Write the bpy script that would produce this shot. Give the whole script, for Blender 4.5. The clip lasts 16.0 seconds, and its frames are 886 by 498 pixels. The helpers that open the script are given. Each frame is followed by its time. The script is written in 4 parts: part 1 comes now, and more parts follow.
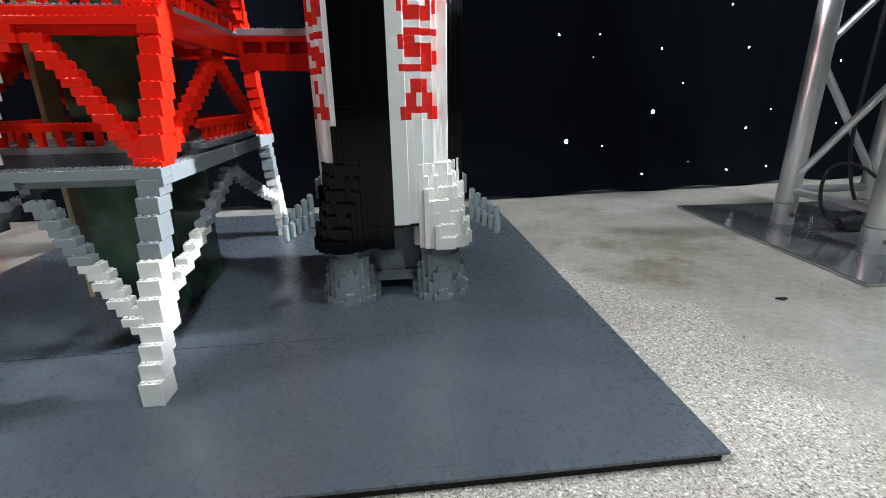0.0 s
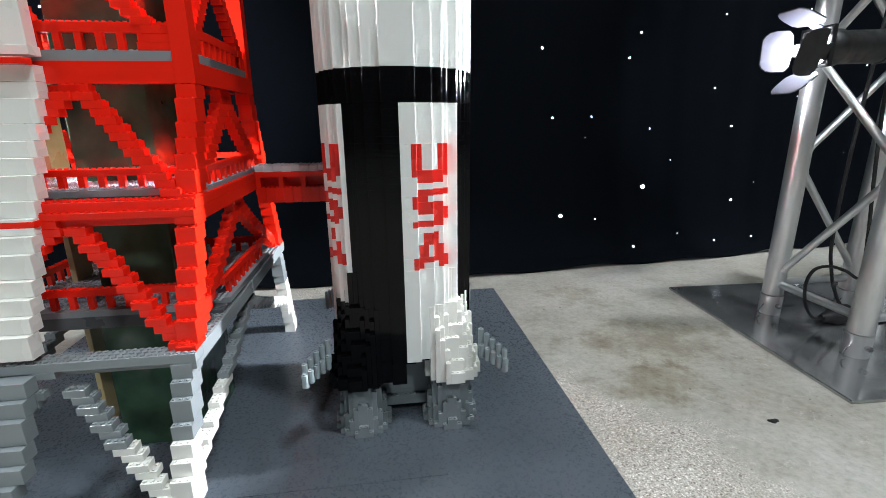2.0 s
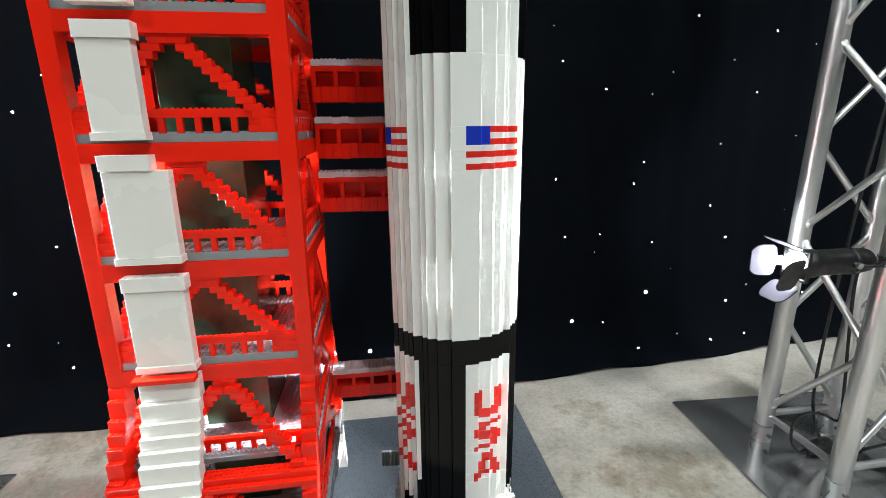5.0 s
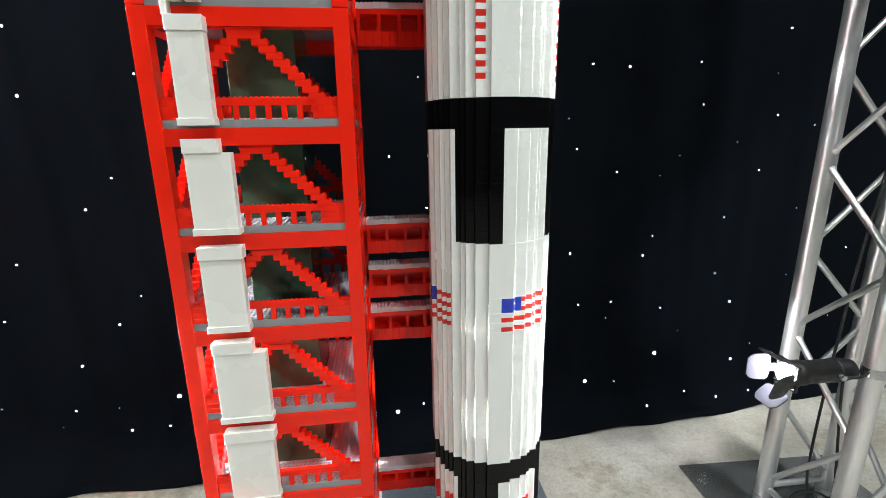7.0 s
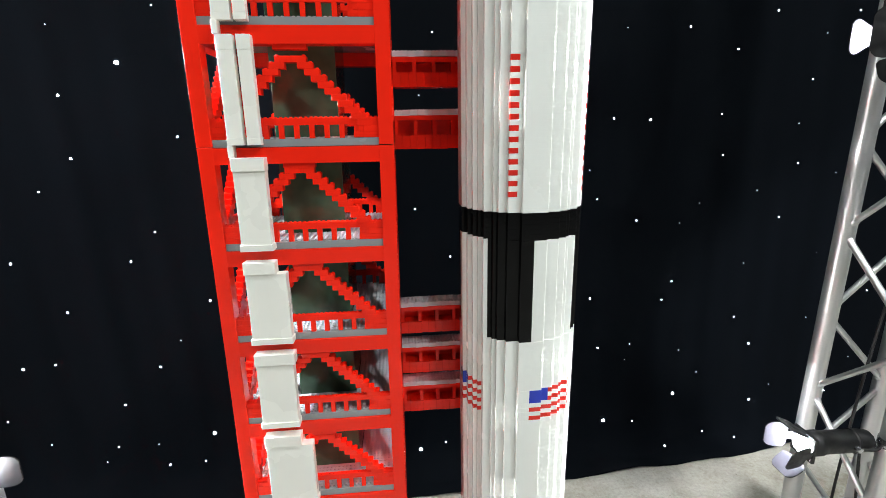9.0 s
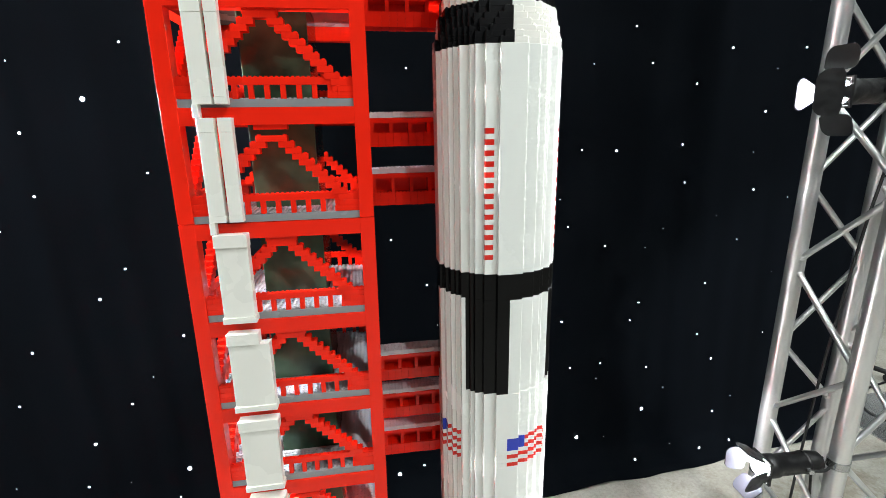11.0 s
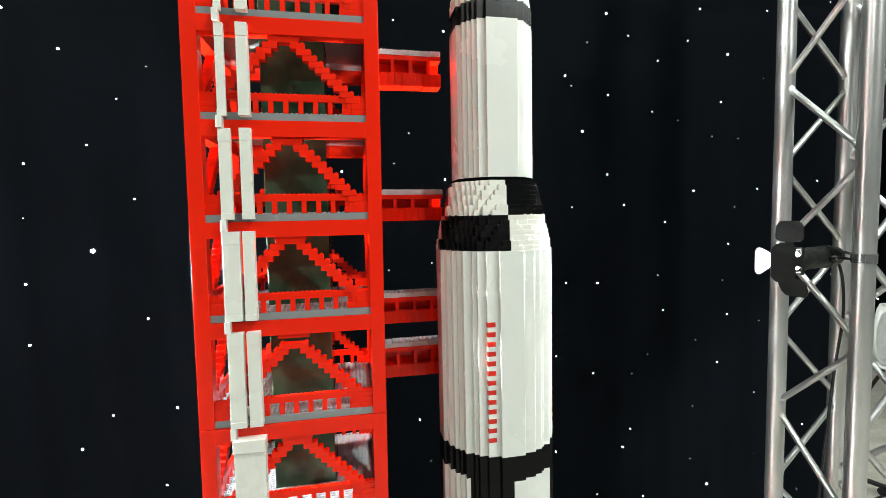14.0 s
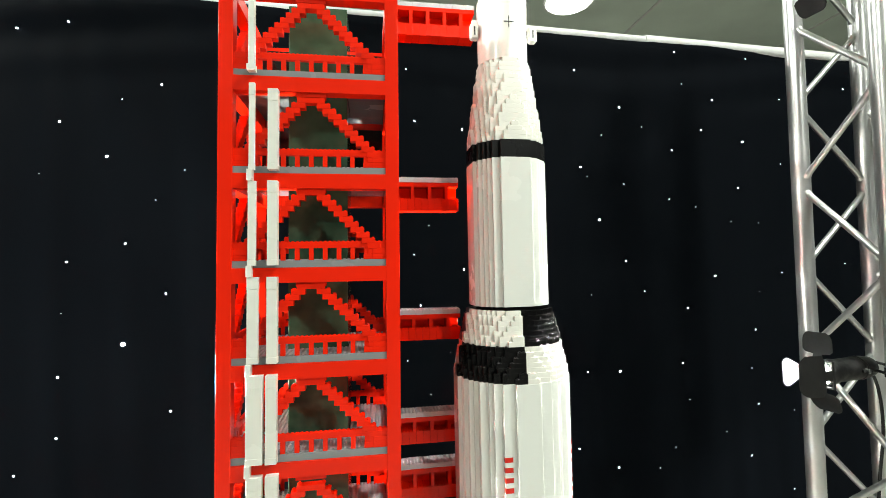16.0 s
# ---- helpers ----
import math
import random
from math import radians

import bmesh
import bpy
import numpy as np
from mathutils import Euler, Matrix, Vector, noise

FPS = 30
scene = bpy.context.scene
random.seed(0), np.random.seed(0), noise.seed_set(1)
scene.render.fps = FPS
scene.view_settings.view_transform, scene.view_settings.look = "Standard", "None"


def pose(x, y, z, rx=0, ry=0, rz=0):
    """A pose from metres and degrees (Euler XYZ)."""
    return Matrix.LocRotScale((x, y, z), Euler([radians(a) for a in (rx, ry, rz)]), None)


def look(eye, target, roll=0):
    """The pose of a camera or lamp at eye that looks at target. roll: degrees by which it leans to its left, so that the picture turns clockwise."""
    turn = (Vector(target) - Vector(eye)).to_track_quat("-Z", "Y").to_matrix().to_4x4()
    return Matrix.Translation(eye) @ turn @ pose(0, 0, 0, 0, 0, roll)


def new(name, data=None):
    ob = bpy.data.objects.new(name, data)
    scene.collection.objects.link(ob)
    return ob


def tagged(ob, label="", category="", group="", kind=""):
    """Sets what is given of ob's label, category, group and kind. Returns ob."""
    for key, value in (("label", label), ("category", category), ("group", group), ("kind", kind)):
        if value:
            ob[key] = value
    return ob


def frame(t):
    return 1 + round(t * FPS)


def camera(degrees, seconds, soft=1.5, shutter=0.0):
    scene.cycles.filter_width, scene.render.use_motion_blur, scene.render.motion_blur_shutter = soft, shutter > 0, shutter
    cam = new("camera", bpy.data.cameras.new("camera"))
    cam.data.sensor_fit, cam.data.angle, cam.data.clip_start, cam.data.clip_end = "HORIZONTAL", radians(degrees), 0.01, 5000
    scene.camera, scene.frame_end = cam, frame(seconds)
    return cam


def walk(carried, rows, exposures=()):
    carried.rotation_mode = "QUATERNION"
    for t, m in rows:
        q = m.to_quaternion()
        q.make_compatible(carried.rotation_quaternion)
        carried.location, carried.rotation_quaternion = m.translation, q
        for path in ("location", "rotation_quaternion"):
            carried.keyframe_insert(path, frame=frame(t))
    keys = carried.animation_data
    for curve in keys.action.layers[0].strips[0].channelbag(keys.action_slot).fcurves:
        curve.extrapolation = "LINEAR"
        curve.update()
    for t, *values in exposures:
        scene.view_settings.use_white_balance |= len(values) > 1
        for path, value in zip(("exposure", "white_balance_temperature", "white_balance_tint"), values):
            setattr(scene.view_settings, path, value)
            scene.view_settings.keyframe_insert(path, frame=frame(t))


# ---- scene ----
cam = camera(88.0, 16.0, soft=0.8)
PATH = [
    (0, (0.002, 0.003, 0.34), (0.204, 1.888, -0.295), -0.9),
    (0.5, (-0.001, 0.018, 0.381), (0.207, 1.912, -0.226), -0.7),
    (1, (-0.017, 0.02, 0.427), (0.202, 1.921, -0.154), -0.7),
    (1.5, (-0.022, 0.026, 0.486), (0.214, 1.931, -0.075), -0.7),
    (2, (-0.026, 0.025, 0.532), (0.224, 1.933, -0.012), -0.7),
    (2.5, (-0.044, 0.025, 0.577), (0.215, 1.935, 0.044), -0.7),
    (3, (-0.064, 0.031, 0.637), (0.201, 1.944, 0.114), -0.7),
    (3.5, (-0.087, 0.024, 0.698), (0.182, 1.937, 0.183), -0.8),
    (4, (-0.103, 0.02, 0.781), (0.169, 1.935, 0.27), -0.9),
    (4.5, (-0.121, 0.003, 0.872), (0.154, 1.917, 0.359), -0.7),
    (7, (-0.204, -0.086, 1.273), (0.031, 1.836, 0.772), -0.9),
    (7.5, (-0.217, -0.09, 1.326), (0.004, 1.834, 0.826), -0.9),
    (8, (-0.221, -0.097, 1.387), (-0.014, 1.829, 0.89), -0.9),
    (8.5, (-0.228, -0.101, 1.435), (-0.039, 1.827, 0.936), -0.9),
    (9, (-0.239, -0.097, 1.473), (-0.066, 1.832, 0.973), -1.0),
    (9.5, (-0.237, -0.097, 1.508), (-0.079, 1.833, 1.007), -1.0),
    (10, (-0.228, -0.096, 1.537), (-0.049, 1.831, 1.036), -1.0),
    (12.5, (-0.301, -0.115, 1.682), (0.114, 1.783, 1.209), -1.1),
    (13, (-0.308, -0.129, 1.715), (0.102, 1.795, 1.352), -1.2),
    (13.5, (-0.298, -0.14, 1.75), (0.1, 1.805, 1.514), -1.2),
    (14, (-0.298, -0.13, 1.799), (0.09, 1.828, 1.663), -1.2),
    (14.5, (-0.302, -0.128, 1.847), (0.068, 1.836, 1.786), -1.2),
    (15, (-0.303, -0.131, 1.889), (0.044, 1.839, 1.889), -1.2),
    (15.5, (-0.3, -0.143, 1.923), (0.025, 1.83, 1.967), -1.1),
    (16, (-0.292, -0.151, 1.96), (0.013, 1.824, 2.04), -1.1),
]
EXPOSURES = [(0.0, 0.04, 6200, 11), (2.0, 0.20, 6250, 11), (4.5, 0.33, 6500, 10), (7.0, 0.46, 6600, 10), (10.0, 0.52, 6600, 10), (13.5, 0.47, 6800, 5), (16.0, 0.53, 7200, 3)]
walk(cam, [(t, look(eye, target, roll)) for t, eye, target, roll in PATH], EXPOSURES)

# ---- world and light ----
world = bpy.data.worlds.new("hall_air")
scene.world = world
world.use_nodes = True
world.node_tree.nodes["Background"].inputs[0].default_value = (0.8, 0.9, 1.0, 1)
world.node_tree.nodes["Background"].inputs[1].default_value = 0.02


def area_disc(name, eye, target, size, watts, colour):
    data = bpy.data.lights.new(name, "AREA")
    data.shape, data.size, data.energy, data.color = "DISK", size, watts, colour
    ob = new(name, data)
    ob.matrix_world = look(eye, target)
    return ob


def spot(name, eye, target, watts, degrees, colour, radius=0.022):
    data = bpy.data.lights.new(name, "SPOT")
    data.energy, data.color, data.spot_size, data.spot_blend, data.shadow_soft_size = watts, colour, radians(degrees), 0.3, radius
    ob = new(name, data)
    ob.matrix_world = look(eye, target)
    return ob


CEILING = 5.0
COOL = (0.91, 0.97, 1.0)
# the first is in view; the others are unseen, added to light the hall
CEILING_LIGHTS = [(1.9, 4.55), (-1.9, 4.55), (-3.5, 0.9), (1.6, -0.5), (-3.6, -2.6), (2.0, -3.4)]
for cx, cy in CEILING_LIGHTS:
    area_disc("ceiling_lamp", (cx, cy, CEILING - 0.14), (cx, cy, 0), 0.46, 115, COOL)

# lens and tail of each stage lamp
STAGE_LAMPS = [
    ((0.791, 0.860, 0.653), (0.976, 0.850, 0.657)),
    ((0.855, 0.900, 1.664), (1.040, 0.918, 1.670)),
    ((0.870, 0.900, 2.730), (1.070, 0.920, 2.745)),
    ((-1.185, 0.820, 0.750), (-1.370, 0.823, 0.758)),
    ((-1.185, 0.820, 1.660), (-1.370, 0.823, 1.670)),
    ((-1.185, 0.820, 2.620), (-1.370, 0.823, 2.635)),
]
LAMP_WATTS = [185, 310, 160, 440, 170, 70]
LAMP_CONES = [74, 78, 78, 52, 105, 70]
for (lens, tail), watts, cone in zip(STAGE_LAMPS, LAMP_WATTS, LAMP_CONES):
    way = (Vector(lens) - Vector(tail)).normalized()
    spot("lamp_beam", Vector(lens) + way * 0.016, Vector(lens) + way, watts, cone, (0.93, 0.96, 1.0))

# ---- materials ----
S, B = 0.008, 0.0096                  # stud pitch, brick height


def nodes_of(name):
    m = bpy.data.materials.new(name)
    m.use_nodes = True
    n, l = m.node_tree.nodes, m.node_tree.links
    return m, n, l, n["Principled BSDF"]


def ramp(n, stops):
    r = n.new("ShaderNodeValToRGB")
    while len(r.color_ramp.elements) < len(stops):
        r.color_ramp.elements.new(0.5)
    for e, (p, c) in zip(r.color_ramp.elements, stops):
        e.position, e.color = p, (*c, 1) if len(c) == 3 else c
    return r


def plastic(name, colour, rough=0.22, seams=0.0, vary=0.10):
    """Moulded ABS: colour differs a little from brick to brick, fine scratches in the gloss, hairline joints."""
    m, n, l, p = nodes_of(name)
    tc = n.new("ShaderNodeTexCoord")
    geo = n.new("ShaderNodeNewGeometry")
    noise_a, noise_b = n.new("ShaderNodeTexNoise"), n.new("ShaderNodeTexNoise")
    noise_a.inputs["Scale"].default_value, noise_b.inputs["Scale"].default_value = 9.0, 420.0
    noise_a.inputs["Detail"].default_value, noise_b.inputs["Detail"].default_value = 4.0, 3.0
    for t in (noise_a, noise_b):
        l.new(tc.outputs["Object"], t.inputs["Vector"])
    shade = ramp(n, [(0.0, tuple(c * (1 - vary) for c in colour)), (1.0, tuple(min(1, c * (1 + vary * 0.6)) for c in colour))])
    add = n.new("ShaderNodeMath")
    add.operation = "MULTIPLY_ADD"
    add.inputs[1].default_value = 0.55
    l.new(geo.outputs["Random Per Island"], add.inputs[0])
    half = n.new("ShaderNodeMath")
    half.operation = "MULTIPLY"
    half.inputs[1].default_value = 0.45
    l.new(noise_a.outputs["Fac"], half.inputs[0])
    l.new(half.outputs[0], add.inputs[2])
    l.new(add.outputs[0], shade.inputs[0])
    l.new(shade.outputs[0], p.inputs["Base Color"])
    gloss = ramp(n, [(0.3, (rough * 0.75,) * 3), (0.7, (rough * 1.35,) * 3)])
    l.new(noise_a.outputs["Fac"], gloss.inputs[0])
    l.new(gloss.outputs[0], p.inputs["Roughness"])
    bump = n.new("ShaderNodeBump")
    bump.inputs["Strength"].default_value, bump.inputs["Distance"].default_value = 0.05, 0.0004
    l.new(noise_b.outputs["Fac"], bump.inputs["Height"])
    if seams:
        sep, wrap = n.new("ShaderNodeSeparateXYZ"), n.new("ShaderNodeMath")
        l.new(tc.outputs["Object"], sep.inputs[0])
        wrap.operation = "FRACT"
        div = n.new("ShaderNodeMath")
        div.operation = "DIVIDE"
        div.inputs[1].default_value = B
        l.new(sep.outputs["Z"], div.inputs[0])
        l.new(div.outputs[0], wrap.inputs[0])
        line = ramp(n, [(0.0, (0, 0, 0)), (0.045, (1, 1, 1)), (0.955, (1, 1, 1)), (1.0, (0, 0, 0))])
        l.new(wrap.outputs[0], line.inputs[0])
        groove = n.new("ShaderNodeBump")
        groove.inputs["Strength"].default_value, groove.inputs["Distance"].default_value = seams, 0.0003
        l.new(line.outputs[0], groove.inputs["Height"])
        l.new(bump.outputs[0], groove.inputs["Normal"])
        bump = groove
    l.new(bump.outputs[0], p.inputs["Normal"])
    return m


RED = plastic("red_plastic", (0.84, 0.019, 0.006), 0.20)
RED.node_tree.nodes["Principled BSDF"].inputs["Specular IOR Level"].default_value = 0.32
WHITE = plastic("white_plastic", (0.74, 0.76, 0.725), 0.22, 0.10, 0.05)
WHITE_STEP = plastic("white_plastic_bricks", (0.78, 0.775, 0.72), 0.26, 0.0, 0.05)
BLACK = plastic("black_plastic", (0.0022, 0.0022, 0.0026), 0.08, 0.1)
BLACK.node_tree.nodes["Principled BSDF"].inputs["Specular IOR Level"].default_value = 0.18
BLACK_STEP = plastic("black_plastic_bricks", (0.0030, 0.0030, 0.0034), 0.24)
BLACK_STEP.node_tree.nodes["Principled BSDF"].inputs["Specular IOR Level"].default_value = 0.30
STUD_GREY = plastic("pale_stud_plastic", (0.40, 0.41, 0.44), 0.16)
GREY = plastic("grey_plastic", (0.21, 0.24, 0.25), 0.28)
LIGHT_GREY = plastic("light_grey_plastic", (0.235, 0.262, 0.27), 0.22)
PALE_GREY = plastic("pale_grey_plastic", (0.62, 0.63, 0.66), 0.25)
DARK_GREY = plastic("dark_grey_plastic", (0.075, 0.082, 0.088), 0.25)
BLUE = plastic("blue_plastic", (0.012, 0.035, 0.42), 0.22)
TAN = plastic("tan_plastic", (0.55, 0.43, 0.22), 0.3)
TRIM_RED = plastic("red_print_plastic", (0.62, 0.02, 0.012), 0.24)


def smoked_green():
    m, n, l, p = nodes_of("smoked_green_panel")
    tc, a = n.new("ShaderNodeTexCoord"), n.new("ShaderNodeTexNoise")
    a.inputs["Scale"].default_value, a.inputs["Detail"].default_value = 14.0, 3.0
    l.new(tc.outputs["Object"], a.inputs["Vector"])
    # blotchy reflections of the hall are painted into the green
    r = ramp(n, [(0.32, (0.022, 0.054, 0.032)), (0.5, (0.050, 0.108, 0.064)), (0.72, (0.086, 0.158, 0.098))])
    l.new(a.outputs["Fac"], r.inputs[0])
    l.new(r.outputs[0], p.inputs["Base Color"])
    p.inputs["Roughness"].default_value = 0.13
    p.inputs["Specular IOR Level"].default_value = 0.28
    return m


GREEN = smoked_green()
SMOKED = plastic("smoked_pane", (0.010, 0.008, 0.007), 0.05)


def board_tiles():
    """Dull blue-grey tiles; a cloudy sheen running on from tile to tile is painted into the colour."""
    m, n, l, p = nodes_of("board_tiles")
    geo, oi = n.new("ShaderNodeNewGeometry"), n.new("ShaderNodeObjectInfo")
    a, b, c = n.new("ShaderNodeTexNoise"), n.new("ShaderNodeTexNoise"), n.new("ShaderNodeTexNoise")
    for t, scale, detail in ((a, 3.6, 3.0), (b, 240.0, 4.0), (c, 9.0, 2.0)):
        t.inputs["Scale"].default_value, t.inputs["Detail"].default_value = scale, detail
        l.new(geo.outputs["Position"], t.inputs["Vector"])
    tone = n.new("ShaderNodeMath")
    tone.operation = "MULTIPLY_ADD"
    tone.inputs[1].default_value = 0.06
    l.new(oi.outputs["Random"], tone.inputs[0])
    blend = n.new("ShaderNodeMixRGB")
    blend.inputs[0].default_value = 0.3
    l.new(a.outputs["Fac"], blend.inputs[1])
    l.new(c.outputs["Fac"], blend.inputs[2])
    grain = n.new("ShaderNodeMixRGB")
    grain.inputs[0].default_value = 0.19
    l.new(blend.outputs[0], grain.inputs[1])
    l.new(b.outputs["Fac"], grain.inputs[2])
    l.new(grain.outputs[0], tone.inputs[2])
    r = ramp(n, [(0.28, (0.066, 0.079, 0.093)), (0.72, (0.100, 0.117, 0.136))])
    l.new(tone.outputs[0], r.inputs[0])
    l.new(r.outputs[0], p.inputs["Base Color"])
    g = ramp(n, [(0.0, (0.18,) * 3), (1.0, (0.40,) * 3)])
    l.new(b.outputs["Fac"], g.inputs[0])
    l.new(g.outputs[0], p.inputs["Roughness"])
    bump = n.new("ShaderNodeBump")
    bump.inputs["Strength"].default_value, bump.inputs["Distance"].default_value = 0.05, 0.0004
    l.new(b.outputs["Fac"], bump.inputs["Height"])
    l.new(bump.outputs[0], p.inputs["Normal"])
    return m


BOARD = board_tiles()


def concrete():
    """Ground and worn hall floor: smooth trowelled skin with stains, exposed aggregate where the skin has gone."""
    m, n, l, p = nodes_of("worn_concrete")
    tc = n.new("ShaderNodeTexCoord")

    def noise_node(scale, detail, rough=0.55, distort=0.0):
        t = n.new("ShaderNodeTexNoise")
        t.inputs["Scale"].default_value, t.inputs["Detail"].default_value = scale, detail
        t.inputs["Roughness"].default_value, t.inputs["Distortion"].default_value = rough, distort
        l.new(tc.outputs["Object"], t.inputs["Vector"])
        return t

    def math_node(op, a, b):
        t = n.new("ShaderNodeMath")
        t.operation = op
        for k, v in enumerate((a, b)):
            if isinstance(v, float):
                t.inputs[k].default_value = v
            else:
                l.new(v, t.inputs[k])
        return t.outputs[0]

    def mix_node(kind, f, a, b):
        t = n.new("ShaderNodeMixRGB")
        t.blend_type = kind
        for k, v in enumerate((f, a, b)):
            if isinstance(v, float):
                t.inputs[k].default_value = v
            else:
                l.new(v, t.inputs[k])
        return t.outputs[0]

    def ramp_of(value, stops):
        r = ramp(n, stops)
        l.new(value, r.inputs[0])
        return r.outputs[0]

    sep = n.new("ShaderNodeSeparateXYZ")
    l.new(tc.outputs["Object"], sep.inputs[0])
    broad, mottle, fine = noise_node(1.7, 9.0, 0.66), noise_node(8.5, 12.0, 0.72), noise_node(70.0, 6.0, 0.7)
    grit, chips, scuff = noise_node(380.0, 2.0, 0.5, 0.6), noise_node(170.0, 1.0, 0.5, 0.8), noise_node(19.0, 5.0, 0.85, 1.9)
    # trowelled skin: cloudy grey with finer mottling and pale scuffs
    skin = ramp_of(broad.outputs["Fac"], [(0.34, (0.330, 0.312, 0.268)), (0.50, (0.400, 0.386, 0.343)), (0.64, (0.455, 0.445, 0.412))])
    skin = mix_node("MULTIPLY", 1.0, skin, ramp_of(mottle.outputs["Fac"], [(0.30, (0.66, 0.64, 0.59)), (0.44, (0.91, 0.90, 0.87)), (0.55, (1.02, 1.02, 1.02)), (0.70, (1.14, 1.14, 1.14))]))
    skin = mix_node("MULTIPLY", 1.0, skin, ramp_of(fine.outputs["Fac"], [(0.32, (0.78, 0.77, 0.74)), (0.5, (1.0, 1.0, 1.0)), (0.68, (1.14, 1.14, 1.14))]))
    skin = mix_node("MIX", ramp_of(scuff.outputs["Fac"], [(0.585, (0, 0, 0)), (0.68, (0.62, 0.62, 0.62))]), skin, ramp_of(grit.outputs["Fac"], [(0.3, (0.48, 0.47, 0.44)), (0.7, (0.64, 0.63, 0.60))]))
    # brown spills soaked into the skin beside the board
    for sx, sy, reach in ((0.63, 0.985, 0.20), (0.53, 0.82, 0.13), (0.56, 1.27, 0.12), (0.93, 0.42, 0.16), (1.75, 1.35, 0.22), (-1.15, 1.40, 0.18)):
        dx, dy = math_node("SUBTRACT", sep.outputs["X"], sx), math_node("SUBTRACT", sep.outputs["Y"], sy)
        far = math_node("SQRT", math_node("ADD", math_node("MULTIPLY", dx, dx), math_node("MULTIPLY", math_node("MULTIPLY", dy, dy), 2.6)), 0.0)
        wet = math_node("ADD", math_node("DIVIDE", far, reach), math_node("MULTIPLY", math_node("SUBTRACT", mottle.outputs["Fac"], 0.5), 8.0))
        skin = mix_node("MULTIPLY", 1.0, skin, ramp_of(wet, [(0.0, (0.78, 0.74, 0.68)), (0.6, (0.88, 0.855, 0.815)), (1.3, (1.0, 1.0, 1.0))]))
    # small dark flecks trodden into the surface
    cells = n.new("ShaderNodeTexVoronoi")
    cells.inputs["Scale"].default_value = 26.0
    l.new(tc.outputs["Object"], cells.inputs["Vector"])
    skin = mix_node("MIX", ramp_of(math_node("ADD", cells.outputs["Distance"], math_node("MULTIPLY", fine.outputs["Fac"], 0.16)), [(0.115, (0.75, 0.75, 0.75)), (0.135, (0, 0, 0))]), skin, ramp_of(chips.outputs["Fac"], [(0.0, (0.09, 0.075, 0.055)), (1.0, (0.20, 0.18, 0.15))]))
    # the skin is worn off to bare aggregate round the board, most on the side where people walk
    side = math_node("SUBTRACT", math_node("ABSOLUTE", math_node("ADD", sep.outputs["X"], 0.24), 0.0), 0.24)
    behind = math_node("MULTIPLY", math_node("MAXIMUM", math_node("SUBTRACT", sep.outputs["Y"], 0.62), 0.0), 0.75)
    front = math_node("MINIMUM", math_node("MAXIMUM", math_node("SUBTRACT", 0.35, sep.outputs["Y"]), 0.0), 0.40)
    front = math_node("SUBTRACT", front, math_node("MAXIMUM", math_node("SUBTRACT", -0.5, sep.outputs["Y"]), 0.0))
    out = math_node("SUBTRACT", math_node("ADD", side, behind), front)
    worn_in = math_node("ADD", math_node("SUBTRACT", 0.56, out), math_node("MULTIPLY", math_node("SUBTRACT", math_node("ADD", math_node("MULTIPLY", broad.outputs["Fac"], 0.35), math_node("MULTIPLY", mottle.outputs["Fac"], 0.65)), 0.5), 0.75))
    worn = ramp(n, [(0.0, (0, 0, 0)), (0.02, (0.25, 0.25, 0.25)), (0.10, (1, 1, 1))])
    l.new(worn_in, worn.inputs[0])
    stones = ramp(n, [(0.37, (0.15, 0.13, 0.105)), (0.43, (0.34, 0.31, 0.265)), (0.50, (0.47, 0.435, 0.385)), (0.57, (0.55, 0.52, 0.47)), (0.64, (0.92, 0.89, 0.83))])
    l.new(math_node("ADD", math_node("MULTIPLY", grit.outputs["Fac"], 0.65), math_node("MULTIPLY", chips.outputs["Fac"], 0.35)), stones.inputs[0])
    l.new(mix_node("MIX", worn.outputs[0], skin, mix_node("MULTIPLY", 1.0, stones.outputs[0], ramp_of(mottle.outputs["Fac"], [(0.3, (0.84, 0.82, 0.78)), (0.6, (1.04, 1.04, 1.04))]))), p.inputs["Base Color"])
    rough = ramp(n, [(0.0, (0.33,) * 3), (1.0, (0.72,) * 3)])
    l.new(worn.outputs[0], rough.inputs[0])
    l.new(rough.outputs[0], p.inputs["Roughness"])
    bump = n.new("ShaderNodeBump")
    bump.inputs["Strength"].default_value, bump.inputs["Distance"].default_value = 0.45, 0.0015
    l.new(math_node("MULTIPLY", grit.outputs["Fac"], math_node("ADD", worn.outputs[0], 0.12)), bump.inputs["Height"])
    l.new(bump.outputs[0], p.inputs["Normal"])
    return m


CONCRETE = concrete()


